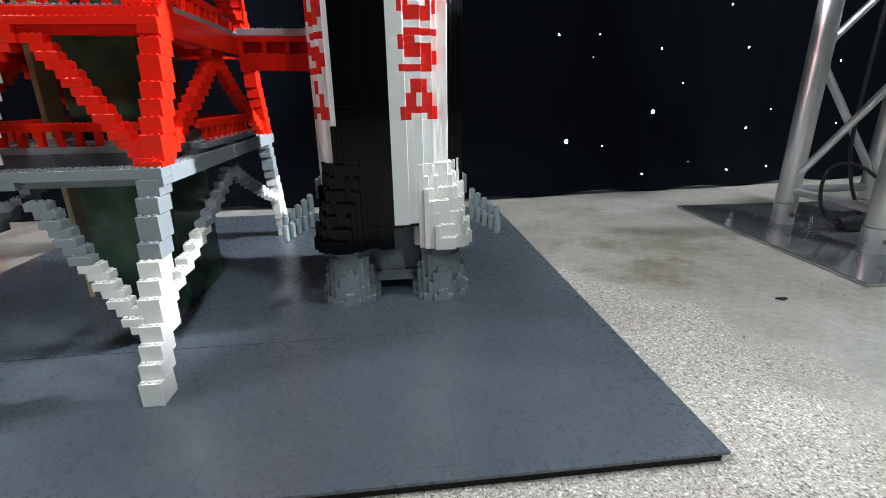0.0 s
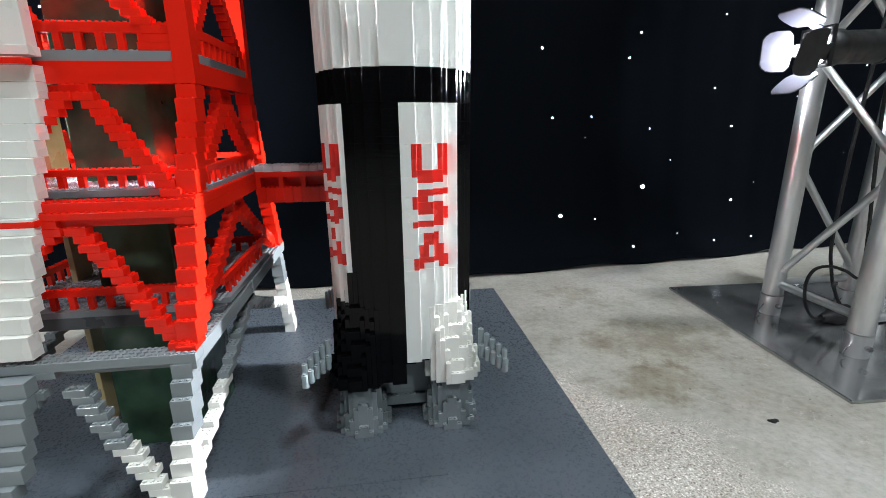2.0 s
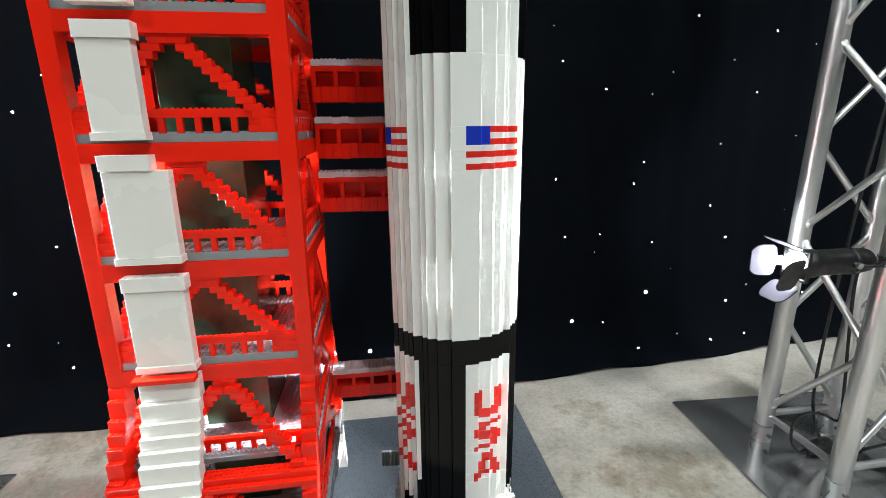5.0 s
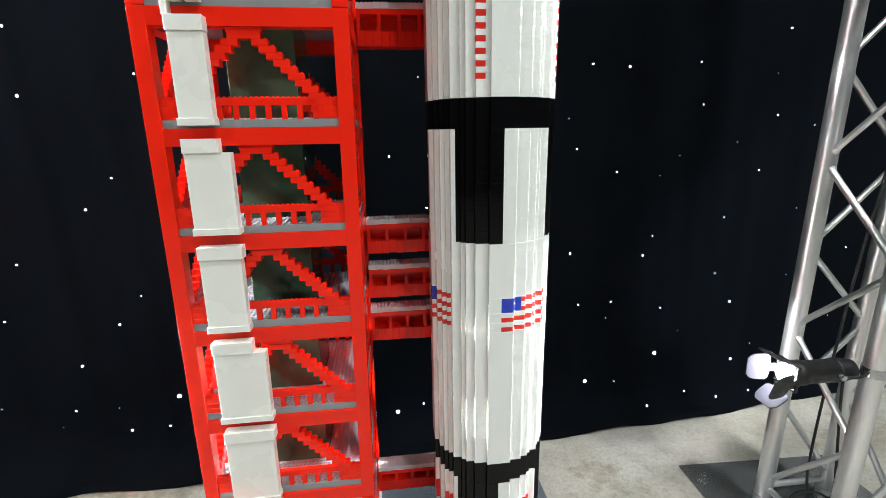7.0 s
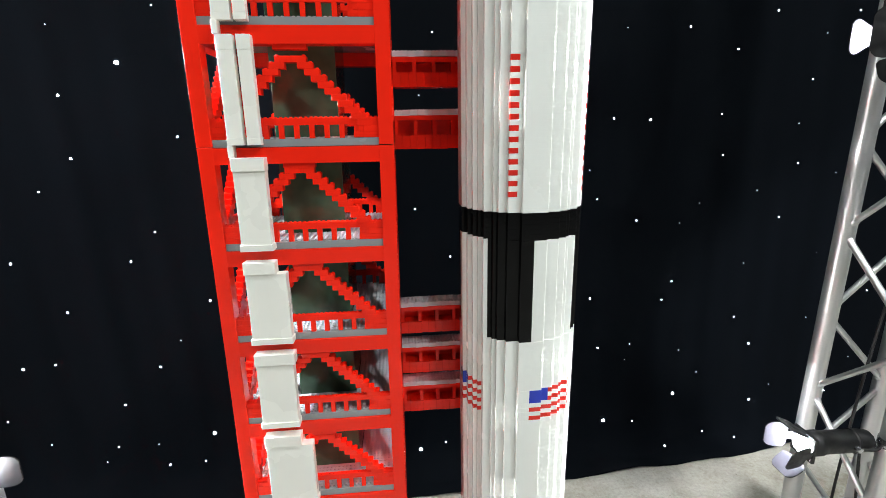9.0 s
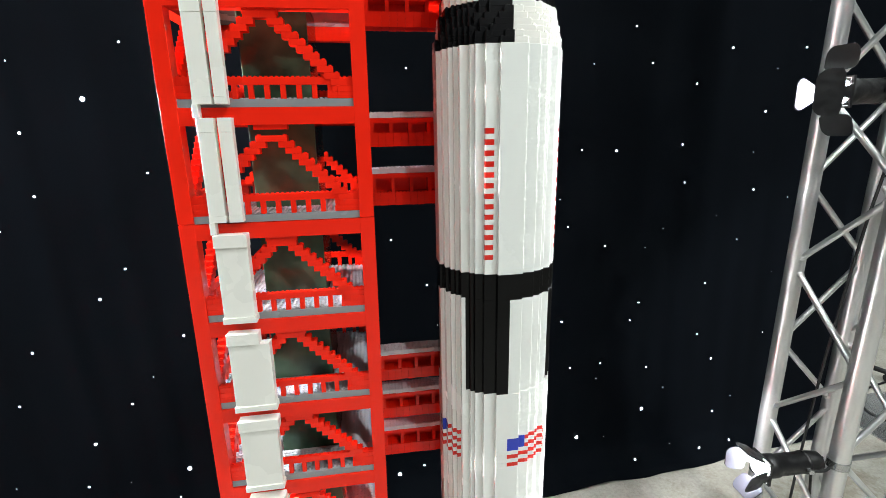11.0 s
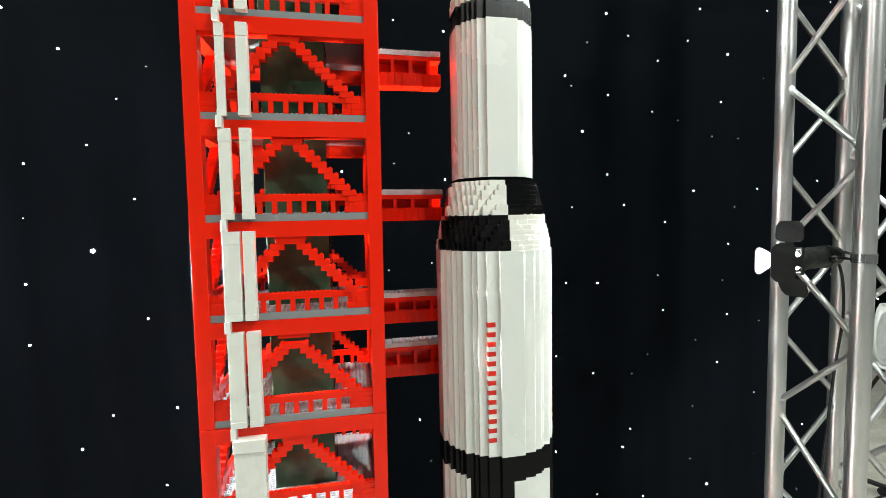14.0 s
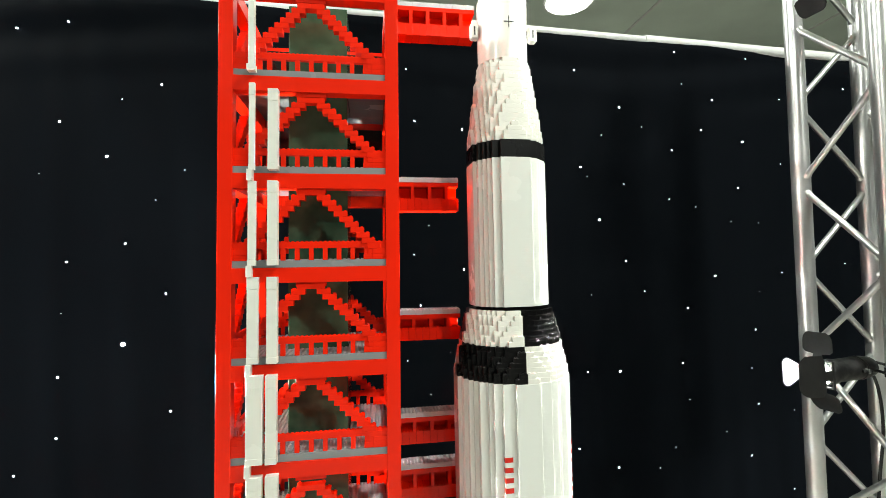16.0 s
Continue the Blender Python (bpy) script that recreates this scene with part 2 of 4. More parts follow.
def simple(name, colour, rough, metal=0.0, scale=30.0, vary=0.25, bump=0.1, patchy=0.3):
    m, n, l, p = nodes_of(name)
    tc, a = n.new("ShaderNodeTexCoord"), n.new("ShaderNodeTexNoise")
    a.inputs["Scale"].default_value, a.inputs["Detail"].default_value = scale, 6.0
    l.new(tc.outputs["Object"], a.inputs["Vector"])
    r = ramp(n, [(0.25, tuple(c * (1 - vary) for c in colour)), (0.75, tuple(min(1, c * (1 + vary)) for c in colour))])
    l.new(a.outputs["Fac"], r.inputs[0])
    l.new(r.outputs[0], p.inputs["Base Color"])
    g = ramp(n, [(0.3, (rough * (1 - patchy),) * 3), (0.75, (min(1, rough * (1 + patchy)),) * 3)])
    l.new(a.outputs["Fac"], g.inputs[0])
    l.new(g.outputs[0], p.inputs["Roughness"])
    p.inputs["Metallic"].default_value = metal
    b = n.new("ShaderNodeBump")
    b.inputs["Strength"].default_value, b.inputs["Distance"].default_value = bump, 0.001
    l.new(a.outputs["Fac"], b.inputs["Height"])
    l.new(b.outputs[0], p.inputs["Normal"])
    return m


ALU = simple("aluminium_tube", (0.66, 0.66, 0.665), 0.30, 0.80, 9.0, 0.05, 0.004, 0.08)
STEEL = simple("steel_plate", (0.42, 0.425, 0.43), 0.16, 0.80, 7.0, 0.15, 0.01, 0.25)
LAMP_BLACK = simple("black_lamp_metal", (0.0045, 0.0045, 0.005), 0.46, 0.0, 60.0, 0.2, 0.05)
RUBBER = simple("black_cable", (0.006, 0.006, 0.007), 0.6, 0.0, 60.0, 0.2, 0.05)
LEAF = simple("bare_metal_leaf", (0.19, 0.19, 0.235), 0.5, 0.25, 40.0, 0.10, 0.03)
CLOTH = simple("dark_curtain", (0.0016, 0.0025, 0.0040), 0.95, 0.0, 500.0, 0.35, 0.25)
CLOTH.node_tree.nodes["Principled BSDF"].inputs["Specular IOR Level"].default_value = 0.04
WALL = simple("hall_wall", (0.05, 0.052, 0.055), 0.85, 0.0, 4.0, 0.10, 0.1)
SOFFIT = simple("grey_green_ceiling", (0.70, 0.80, 0.72), 0.55, 0.0, 1.2, 0.12, 0.05)
PIPE = simple("white_pole", (0.70, 0.71, 0.70), 0.4, 0.0, 20.0, 0.08, 0.02)
SMOOTH_WHITE = simple("smooth_white_shell", (0.80, 0.78, 0.73), 0.22, 0.0, 25.0, 0.03, 0.01)


def glow(name, colour, strength):
    m, n, l, p = nodes_of(name)
    p.inputs["Base Color"].default_value = (*colour, 1)
    p.inputs["Emission Color"].default_value = (*colour, 1)
    p.inputs["Emission Strength"].default_value = strength
    return m


STAR_BRIGHT = glow("star_led_bright", (0.76, 0.86, 1.0), 14.0)
STAR_SMALL = glow("star_led_small", (0.80, 0.88, 1.0), 5.5)
LAMP_LENS = glow("lit_lamp_lens", (0.93, 0.95, 1.0), 50.0)
STRONG_LENS = glow("strong_lamp_lens", (0.93, 0.95, 1.0), 90.0)
CEILING_GLOW = glow("lit_diffuser", (0.95, 1.0, 0.98), 7.0)


# ---- mesh helpers ----
OCT = [(math.cos(math.pi * (k + 0.5) / 4), math.sin(math.pi * (k + 0.5) / 4)) for k in range(8)]


class Mesh:
    """Collects boxes, studs, tubes and sheets into one mesh."""

    def __init__(self):
        self.v, self.f, self.smooth = [], [], []

    def add(self, verts, faces, smooth=False):
        k = len(self.v)
        self.v += verts
        self.f += [tuple(i + k for i in q) for q in faces]
        self.smooth += [smooth] * len(faces)
        return self

    def box(self, x0, x1, y0, y1, z0, z1):
        v = [(x, y, z) for z in (z0, z1) for x, y in ((x0, y0), (x1, y0), (x1, y1), (x0, y1))]
        return self.add(v, [(3, 2, 1, 0), (4, 5, 6, 7), (0, 1, 5, 4), (1, 2, 6, 5), (2, 3, 7, 6), (3, 0, 4, 7)])

    def cbox(self, x0, x1, y0, y1, z0, z1, c=0.00035):
        """A box with small chamfers."""
        v, f = [], []
        for iz, z in ((0, z0), (1, z1)):
            for ix, iy, x, y in ((0, 0, x0, y0), (1, 0, x1, y0), (1, 1, x1, y1), (0, 1, x0, y1)):
                dx, dy, dz = (c, -c)[ix], (c, -c)[iy], (c, -c)[iz]
                v += [(x, y + dy, z + dz), (x + dx, y, z + dz), (x + dx, y + dy, z)]
        q = lambda a, k: 3 * a + k
        f += [(q(3, 2), q(2, 2), q(1, 2), q(0, 2)), (q(4, 2), q(5, 2), q(6, 2), q(7, 2))]
        f += [(q(0, 1), q(1, 1), q(5, 1), q(4, 1)), (q(2, 1), q(3, 1), q(7, 1), q(6, 1))]
        f += [(q(1, 0), q(2, 0), q(6, 0), q(5, 0)), (q(3, 0), q(0, 0), q(4, 0), q(7, 0))]
        for a, b in ((0, 4), (1, 5), (2, 6), (3, 7)):
            e = (q(a, 0), q(a, 1), q(b, 1), q(b, 0))
            f.append(e if a in (0, 2) else e[::-1])
        for a, b, k in ((0, 1, 1), (2, 3, 1), (1, 2, 0), (3, 0, 0)):
            f.append((q(a, 2), q(b, 2), q(b, k), q(a, k)))
            f.append((q(a + 4, k), q(b + 4, k), q(b + 4, 2), q(a + 4, 2)))
        for a in range(8):
            e = (q(a, 0), q(a, 1), q(a, 2))
            f.append(e if a in (1, 3, 4, 6) else e[::-1])
        return self.add(v, f)

    def stud(self, x, y, z, r=0.0024, h=0.0017):
        v = [(x + r * a, y + r * b, z) for a, b in OCT] + [(x + r * a, y + r * b, z + h) for a, b in OCT]
        return self.add(v, [(k, (k + 1) % 8, 8 + (k + 1) % 8, 8 + k) for k in range(8)] + [tuple(range(8, 16))])

    def studs(self, x0, x1, y0, y1, z):
        nx, ny = max(1, round((x1 - x0) / S)), max(1, round((y1 - y0) / S))
        for i in range(nx):
            for j in range(ny):
                self.stud(x0 + (i + 0.5) * (x1 - x0) / nx, y0 + (j + 0.5) * (y1 - y0) / ny, z)
        return self

    def brick(self, x0, x1, y0, y1, z0, z1):
        return self.cbox(x0, x1, y0, y1, z0, z1).studs(x0, x1, y0, y1, z1)

    def ring(self, rows, sides=32, caps=True, centre=(0, 0), smooth=True):
        """A turned form from rows of (radius, z)."""
        v, f = [], []
        for r, z in rows:
            v += [(centre[0] + r * math.cos(2 * math.pi * k / sides), centre[1] + r * math.sin(2 * math.pi * k / sides), z) for k in range(sides)]
        for a in range(len(rows) - 1):
            f += [(a * sides + k, a * sides + (k + 1) % sides, (a + 1) * sides + (k + 1) % sides, (a + 1) * sides + k) for k in range(sides)]
        self.add(v, f, smooth)
        if caps:
            self.add(v[:sides], [tuple(range(sides))[::-1]])
            self.add(v[-sides:], [tuple(range(sides))])
        return self

    def tube(self, a, b, r, sides=20, caps=True, r2=None):
        a, b = Vector(a), Vector(b)
        turn = (b - a).to_track_quat("Z", "Y").to_matrix().to_4x4()
        sub = Mesh().ring([(r, 0), (r2 or r, (b - a).length)], sides, caps)
        return self.join(sub, Matrix.Translation(a) @ turn)

    def join(self, other, m=None):
        k = len(self.v)
        self.v += [tuple(m @ Vector(p)) for p in other.v] if m else other.v
        self.f += [tuple(i + k for i in q) for q in other.f]
        self.smooth += other.smooth
        return self

    def path(self, points, r, sides=8):
        """A cable along a smoothed line of points."""
        pts = [Vector(p) for p in points]
        fine = []
        for i in range(len(pts) - 1):
            p0, p1, p2, p3 = pts[max(i - 1, 0)], pts[i], pts[i + 1], pts[min(i + 2, len(pts) - 1)]
            for k in range(8):
                t = k / 8
                fine.append(0.5 * (2 * p1 + (p2 - p0) * t + (2 * p0 - 5 * p1 + 4 * p2 - p3) * t * t + (3 * p1 - p0 - 3 * p2 + p3) * t ** 3))
        fine.append(pts[-1])
        v, f = [], []
        for i, p in enumerate(fine):
            way = (fine[min(i + 1, len(fine) - 1)] - fine[max(i - 1, 0)]).normalized()
            side = way.orthogonal() if i == 0 else (side - way * side.dot(way))
            side.normalize()
            up = way.cross(side)
            v += [tuple(p + r * (math.cos(2 * math.pi * k / sides) * side + math.sin(2 * math.pi * k / sides) * up)) for k in range(sides)]
        for a in range(len(fine) - 1):
            f += [(a * sides + k, a * sides + (k + 1) % sides, (a + 1) * sides + (k + 1) % sides, (a + 1) * sides + k) for k in range(sides)]
        f += [tuple(range(sides))[::-1], tuple((len(fine) - 1) * sides + k for k in range(sides))]
        return self.add(v, f, True)

    def data(self, name, material):
        me = bpy.data.meshes.new(name)
        me.from_pydata(self.v, [], self.f)
        me.materials.append(material)
        me.polygons.foreach_set("use_smooth", self.smooth)
        me.update()
        return me


def thing(name, place, label, category, group="", kind=""):
    ob = new(name)
    ob.empty_display_size = 0.05
    ob.matrix_world = pose(*place)
    return tagged(ob, label, category, group, kind)


def part(name, mesh, material, parent, label="", at=None):
    """Links a mesh (or mesh data) as one part under its thing; the mesh is given in world places, or moved by at."""
    ob = new(name, mesh.data(name, material) if isinstance(mesh, Mesh) else mesh)
    ob.parent = parent
    ob.matrix_parent_inverse = parent.matrix_world.inverted() if parent.type == "EMPTY" else Matrix.Identity(4)
    if at is not None:
        ob.location = at
    return tagged(ob, label)


def solid(name, mesh, material, label, category, kind="", group=""):
    return tagged(new(name, mesh.data(name, material)), label, category, group, kind)


# ---- the hall ----
HX0, HX1, HY0, HY1 = -7.0, 8.0, -7.0, 9.0
solid("floor", Mesh().box(HX0 - 0.2, HX1 + 0.2, HY0 - 0.2, HY1 + 0.2, -0.25, 0.0), CONCRETE, "worn grey concrete hall floor with exposed aggregate patches", "floor", "structure")
ceiling = Mesh().box(HX0 - 0.2, HX1 + 0.2, HY0 - 0.2, HY1 + 0.2, CEILING, CEILING + 0.2)
for k in range(6):
    x = 3.02 + (k - 3) * 2.4
    solid("ceiling_trim", Mesh().box(x, x + 0.03, HY0, HY1, CEILING - 0.012, CEILING - 0.001), PIPE, "thin white joint strip across the hall ceiling", "trim", "structure")
solid("ceiling", ceiling, SOFFIT, "flat grey-green hall ceiling with thin joint strips", "ceiling", "structure")
solid("wall_north", Mesh().box(HX0, HX1, HY1, HY1 + 0.2, 0, CEILING), WALL, "plain pale grey hall wall", "wall", "structure")
solid("wall_south", Mesh().box(HX0, HX1, HY0 - 0.2, HY0, 0, CEILING), WALL, "plain pale grey hall wall", "wall", "structure")
solid("wall_west", Mesh().box(HX0 - 0.2, HX0, HY0, HY1, 0, CEILING), WALL, "plain pale grey hall wall", "wall", "structure")
solid("wall_east", Mesh().box(HX1, HX1 + 0.2, HY0, HY1, 0, CEILING), WALL, "plain pale grey hall wall", "wall", "structure")

# fittings for all of them, the added unseen ones too
for cx, cy in CEILING_LIGHTS:
    light = thing("ceiling_light", (cx, cy, CEILING), "round white ceiling light, switched on", "ceiling light", "round ceiling lights")
    part("housing", Mesh().ring([(0.14, CEILING - 0.001), (0.19, CEILING - 0.06), (0.28, CEILING - 0.10), (0.28, CEILING - 0.12)], 40, True, (cx, cy)), PIPE, light)
    part("diffuser", Mesh().ring([(0.25, CEILING - 0.121), (0.24, CEILING - 0.135)], 40, True, (cx, cy)), CEILING_GLOW, light, "glowing white diffuser")

# ---- star curtain ----
CURTAIN_TOP, CX0, CX1 = 2.93, -4.2, 2.24


def curtain_y(x, z):
    fold = 0.003 * math.sin(x * 9.0 + 0.6 * math.sin(z * 1.3)) + 0.0018 * math.sin(x * 23.0 + 1.7 + 0.8 * math.sin(z * 0.9 + x)) + 0.0010 * math.sin(x * 51.0 + z * 2.0)
    hem = max(0.06, min(0.178, 0.205 - 0.055 * x)) * math.exp(-max(z, 0) / 0.075) + 0.010 * math.exp(-max(z, 0) / 0.1) * math.sin(x * 6.1 + 1.0)
    swag = 0.013 * math.sin(z * 34.0 + 2.0 * math.sin(x * 2.1) - x * 1.5) * max(0.0, (z - 2.55) / 0.38)
    return 1.688 + 0.035 * (x - 0.5) + fold - hem + swag


def top_z(x):
    """The pole sags a little towards the lighting truss."""
    return 2.957 - 0.0085 * x


def rail_y(x):
    return 1.70 + 0.035 * (x - 0.5)


cloth = Mesh()
NX, NZ = 480, 130
zs = [0.003 + (CURTAIN_TOP - 0.003) * (k / NZ) ** 1.4 for k in range(NZ + 1)]
cloth.add([(CX0 + (CX1 - CX0) * i / NX, curtain_y(CX0 + (CX1 - CX0) * i / NX, z), z * top_z(CX0 + (CX1 - CX0) * i / NX) / CURTAIN_TOP + (0.006 * math.sin(i * 0.21) if z < 0.02 else 0) + 0.004 * (z < 0.02)) for z in zs for i in range(NX + 1)],
          [(k * (NX + 1) + i, k * (NX + 1) + i + 1, (k + 1) * (NX + 1) + i + 1, (k + 1) * (NX + 1) + i) for k in range(NZ) for i in range(NX)], True)
curtain = thing("star_curtain", (0, 1.69, 0), "black cloth curtain dotted with small white star lights", "curtain")
sheet = part("cloth", cloth, CLOTH, curtain)
thick = sheet.modifiers.new("thickness", "SOLIDIFY")
thick.thickness, thick.offset = 0.003, 1

BRIGHTEST_STARS = [(-1.164, 1.711), (-1.042, 0.282), (-0.196, 0.128), (0.644, 0.171), (0.983, 0.27)]
BRIGHT_STARS = [(-1.682, 0.628), (-1.368, 2.496), (-1.367, 1.401), (-1.365, 1.608), (-1.36, 0.44), (-1.342, 2.004), (-1.237, 1.025), (-1.225, 0.162), (-1.22, 2.377), (-1.168, 2.768), (-1.043, 2.646), (-0.981, 0.859), (-0.327, 1.98), (-0.086, 0.149), (0.073, 1.95), (0.078, 2.523), (0.547, 0.766), (0.582, 2.803), (0.676, 2.152), (0.752, 1.5), (0.924, 0.05), (1.277, 0.052), (1.338, 0.493), (1.381, 0.202), (1.411, 2.515), (1.459, 0.057)]
LEFT_STARS = [(-1.784, 0.411), (-1.633, 1.039), (-1.569, 0.637), (-1.496, 2.815), (-1.487, 1.29), (-1.486, 0.843), (-1.411, 0.26), (-1.341, 2.852), (-1.203, 0.595), (-1.173, 2.588), (-1.16, 2.067), (-1.137, 1.132), (-1.087, 0.164), (-1.025, 1.885), (-1.007, 1.468), (-0.931, 1.14), (-0.187, 1.182), (-0.119, 2.549), (-0.106, 1.811), (-0.051, 0.983), (0.013, 1.294)]
RIGHT_STARS = [(0.551, 1.193), (0.595, 2.378), (0.598, 0.533), (0.598, 1.508), (0.732, 1.097), (0.752, 0.535), (0.787, 0.152), (0.792, 2.649), (0.799, 1.971), (0.8, 2.309), (0.88, 1.838), (0.881, 0.738), (0.896, 2.564), (0.917, 0.822), (0.99, 0.489), (1.017, 2.244), (1.042, 2.464), (1.053, 1.519), (1.065, 2.909), (1.084, 1.358), (1.089, 1.76), (1.101, 2.767), (1.124, 0.085), (1.191, 2.559), (1.232, 1.898), (1.241, 0.634), (1.248, 0.888), (1.254, 2.701), (1.377, 2.299), (1.386, 1.087), (1.435, 1.314), (1.437, 1.648), (1.595, 1.905), (1.633, 2.728), (1.74, 0.445), (1.779, 0.212), (1.904, 0.719), (1.951, 1.942), (2.001, 2.795)]
SMALL_STARS = [(-1.651, 0.296), (-1.461, 0.2), (-1.429, 2.311), (-1.357, 1.826), (-1.262, 0.254), (-1.114, 0.7), (-1.061, 2.222), (-0.963, 2.332), (-0.161, 1.598), (-0.15, 2.755), (-0.128, 2.012), (-0.071, 1.46), (-0.067, 2.129), (-0.008, 0.803), (0.012, 1.62), (0.016, 2.806), (0.512, 1.31), (0.623, 2.339), (0.626, 1.832), (0.697, 2.521), (0.732, 0.461), (0.923, 1.079), (1.003, 1.159), (1.09, 0.37), (1.148, 2.209), (1.259, 1.206), (1.331, 2.144), (1.407, 1.477), (1.452, 2.911), (1.461, 2.831), (1.465, 1.821), (1.477, 2.138), (1.479, 0.27), (1.608, 0.915), (1.616, 0.602), (1.617, 2.417), (1.625, 1.271), (1.884, 0.38)]


def star_bead(mesh, x, y, z, r):
    sub = Mesh().ring([(r * 0.5, -r * 0.85), (r * 0.95, -r * 0.35), (r * 0.95, r * 0.35), (r * 0.5, r * 0.85)], 8)
    return mesh.join(sub, Matrix.Translation((x, y, z)))


dice = random.Random(11)
STAR_DATA = {}
for stars, sizes in ((BRIGHTEST_STARS, (0.0080,)), (BRIGHT_STARS, (0.0042, 0.0048)), (LEFT_STARS + RIGHT_STARS, (0.0031, 0.0036)), (SMALL_STARS, (0.0022, 0.0025))):
    for x, z in stars:
        r = dice.choice(sizes)
        if r not in STAR_DATA:
            STAR_DATA[r] = star_bead(Mesh(), 0, 0, 0, r).data("star_light", STAR_BRIGHT if r > 0.0025 else STAR_SMALL)
        part("star_light", STAR_DATA[r], None, curtain, "", (x, curtain_y(x, z) - 0.002, z))
# the rest of the curtain, past the ends of the shown stretch
faint = Mesh()
for _ in range(120):
    x, z = dice.uniform(CX0, -1.9) if dice.random() < 0.85 else dice.uniform(2.05, CX1), dice.uniform(0.1, 2.85)
    star_bead(faint, x, curtain_y(x, z) - 0.002, z, dice.choice((0.0019, 0.0025, 0.0036)))
tagged(part("star_field", faint, STAR_BRIGHT, curtain), kind="stuff")

rail = thing("curtain_rail", (0, 1.70, CURTAIN_TOP), "white metal curtain pole holding the star curtain", "curtain pole")
part("pole", Mesh().tube((CX0 - 0.1, rail_y(CX0 - 0.1), top_z(CX0 - 0.1) + 0.016), (0.95, rail_y(0.95), top_z(0.95) + 0.016), 0.019, 16), PIPE, rail)
part("sleeve_pole", Mesh().tube((0.93, rail_y(0.93), top_z(0.93) + 0.017), (CX1 + 0.15, rail_y(CX1 + 0.15), top_z(CX1 + 0.15) + 0.017), 0.023, 16), PIPE, rail)
for sx in (CX0 - 0.05, CX1 + 0.1):
    part("stand_post", Mesh().tube((sx, rail_y(sx) + 0.015, 0), (sx, rail_y(sx) + 0.015, top_z(sx)), 0.016, 14), PIPE, rail)

# ---- display board ----
BX0, BX1, BY0, BY1, BZ = -0.790, 0.309, 0.3235, 1.360, 0.0145
board = thing("display_board", (-0.24, 0.85, 0), "dark grey tiled display board with black edge on floor", "board")
part("black_base", Mesh().cbox(BX0 + 0.004, BX1 - 0.004, BY0 + 0.004, BY1 - 0.004, 0.0, BZ - 0.0047, 0.0008), BLACK, board, "black board edge")
part("under_plate", Mesh().cbox(BX0 + 0.001, BX1 - 0.001, BY0 + 0.001, BY1 - 0.001, BZ - 0.0046, BZ - 0.0033, 0.0003), DARK_GREY, board)

# ---- rocket ----
RX, RY = 0.0, 0.822
rocket = thing("rocket_model", (RX, RY, BZ), "tall white and black toy-brick moon rocket model standing on the board", "rocket model")


def disc(r2):
    return {(i, j) for i in range(-17, 17) for j in range(-17, 17) if (i + 0.5) ** 2 + (j + 0.5) ** 2 <= r2}


def rim(cells):
    return {(i, j) for i, j in cells if any((i + a, j + b) not in cells for a in (-1, 0, 1) for b in (-1, 0, 1))}


def base_cell(i, j):
    """The cell turned by quarter turns into the front right quarter: studs across and studs deep."""
    x, y = i + 0.5, j + 0.5
    while not (x > 0 and y < 0):
        x, y = y, -x
    return x, -y


def runs(cells):
    """Groups cells of one colour into straight rows of bricks."""
    left, out = set(cells), []
    while left:
        i, j = min(left, key=lambda c: (abs(abs(c[0] + 0.5) - abs(c[1] + 0.5)) < 0.1, c[1], c[0]))
        step = (1, 0) if abs(j + 0.5) > abs(i + 0.5) else (0, 1)
        a = [(i, j)]
        while (a[-1][0] + step[0], a[-1][1] + step[1]) in left:
            a.append((a[-1][0] + step[0], a[-1][1] + step[1]))
        while (a[0][0] - step[0], a[0][1] - step[1]) in left:
            a.insert(0, (a[0][0] - step[0], a[0][1] - step[1]))
        left -= set(a)
        out.append((a[0], a[-1]))
    return out


def shell(mesh, cells, z0, z1, cx=RX, cy=RY, c=0.0003):
    for (i0, j0), (i1, j1) in runs(cells):
        mesh.cbox(cx + i0 * S, cx + (i1 + 1) * S, cy + j0 * S, cy + (j1 + 1) * S, z0, z1, c)
    return mesh


LETTERS = ["1100011", "1100011", "1100011", "1100011", "1111111", "0111110", "0000000",
           "0111111", "1110000", "1111110", "0111111", "0000111", "1111110", "0000000",
           "0011100", "0011100", "0110110", "0110110", "1111111", "1100011"]
BODY = disc(221.5)
BODY_RIM = rim(BODY)
FRONT = {}
for cell in BODY_RIM:
    u, v = base_cell(*cell)
    FRONT[cell] = (u, v, (u + 1 <= 15) and math.floor(v) == max(math.floor(base_cell(*c)[1]) for c in BODY_RIM if abs(base_cell(*c)[0] - u) < 0.1 and (c[0] >= 0) == (cell[0] >= 0) and (c[1] >= 0) == (cell[1] >= 0)))
Z_TEXT, Z_FLAG, Z_DOTS = 0.498, 0.9655, 1.595


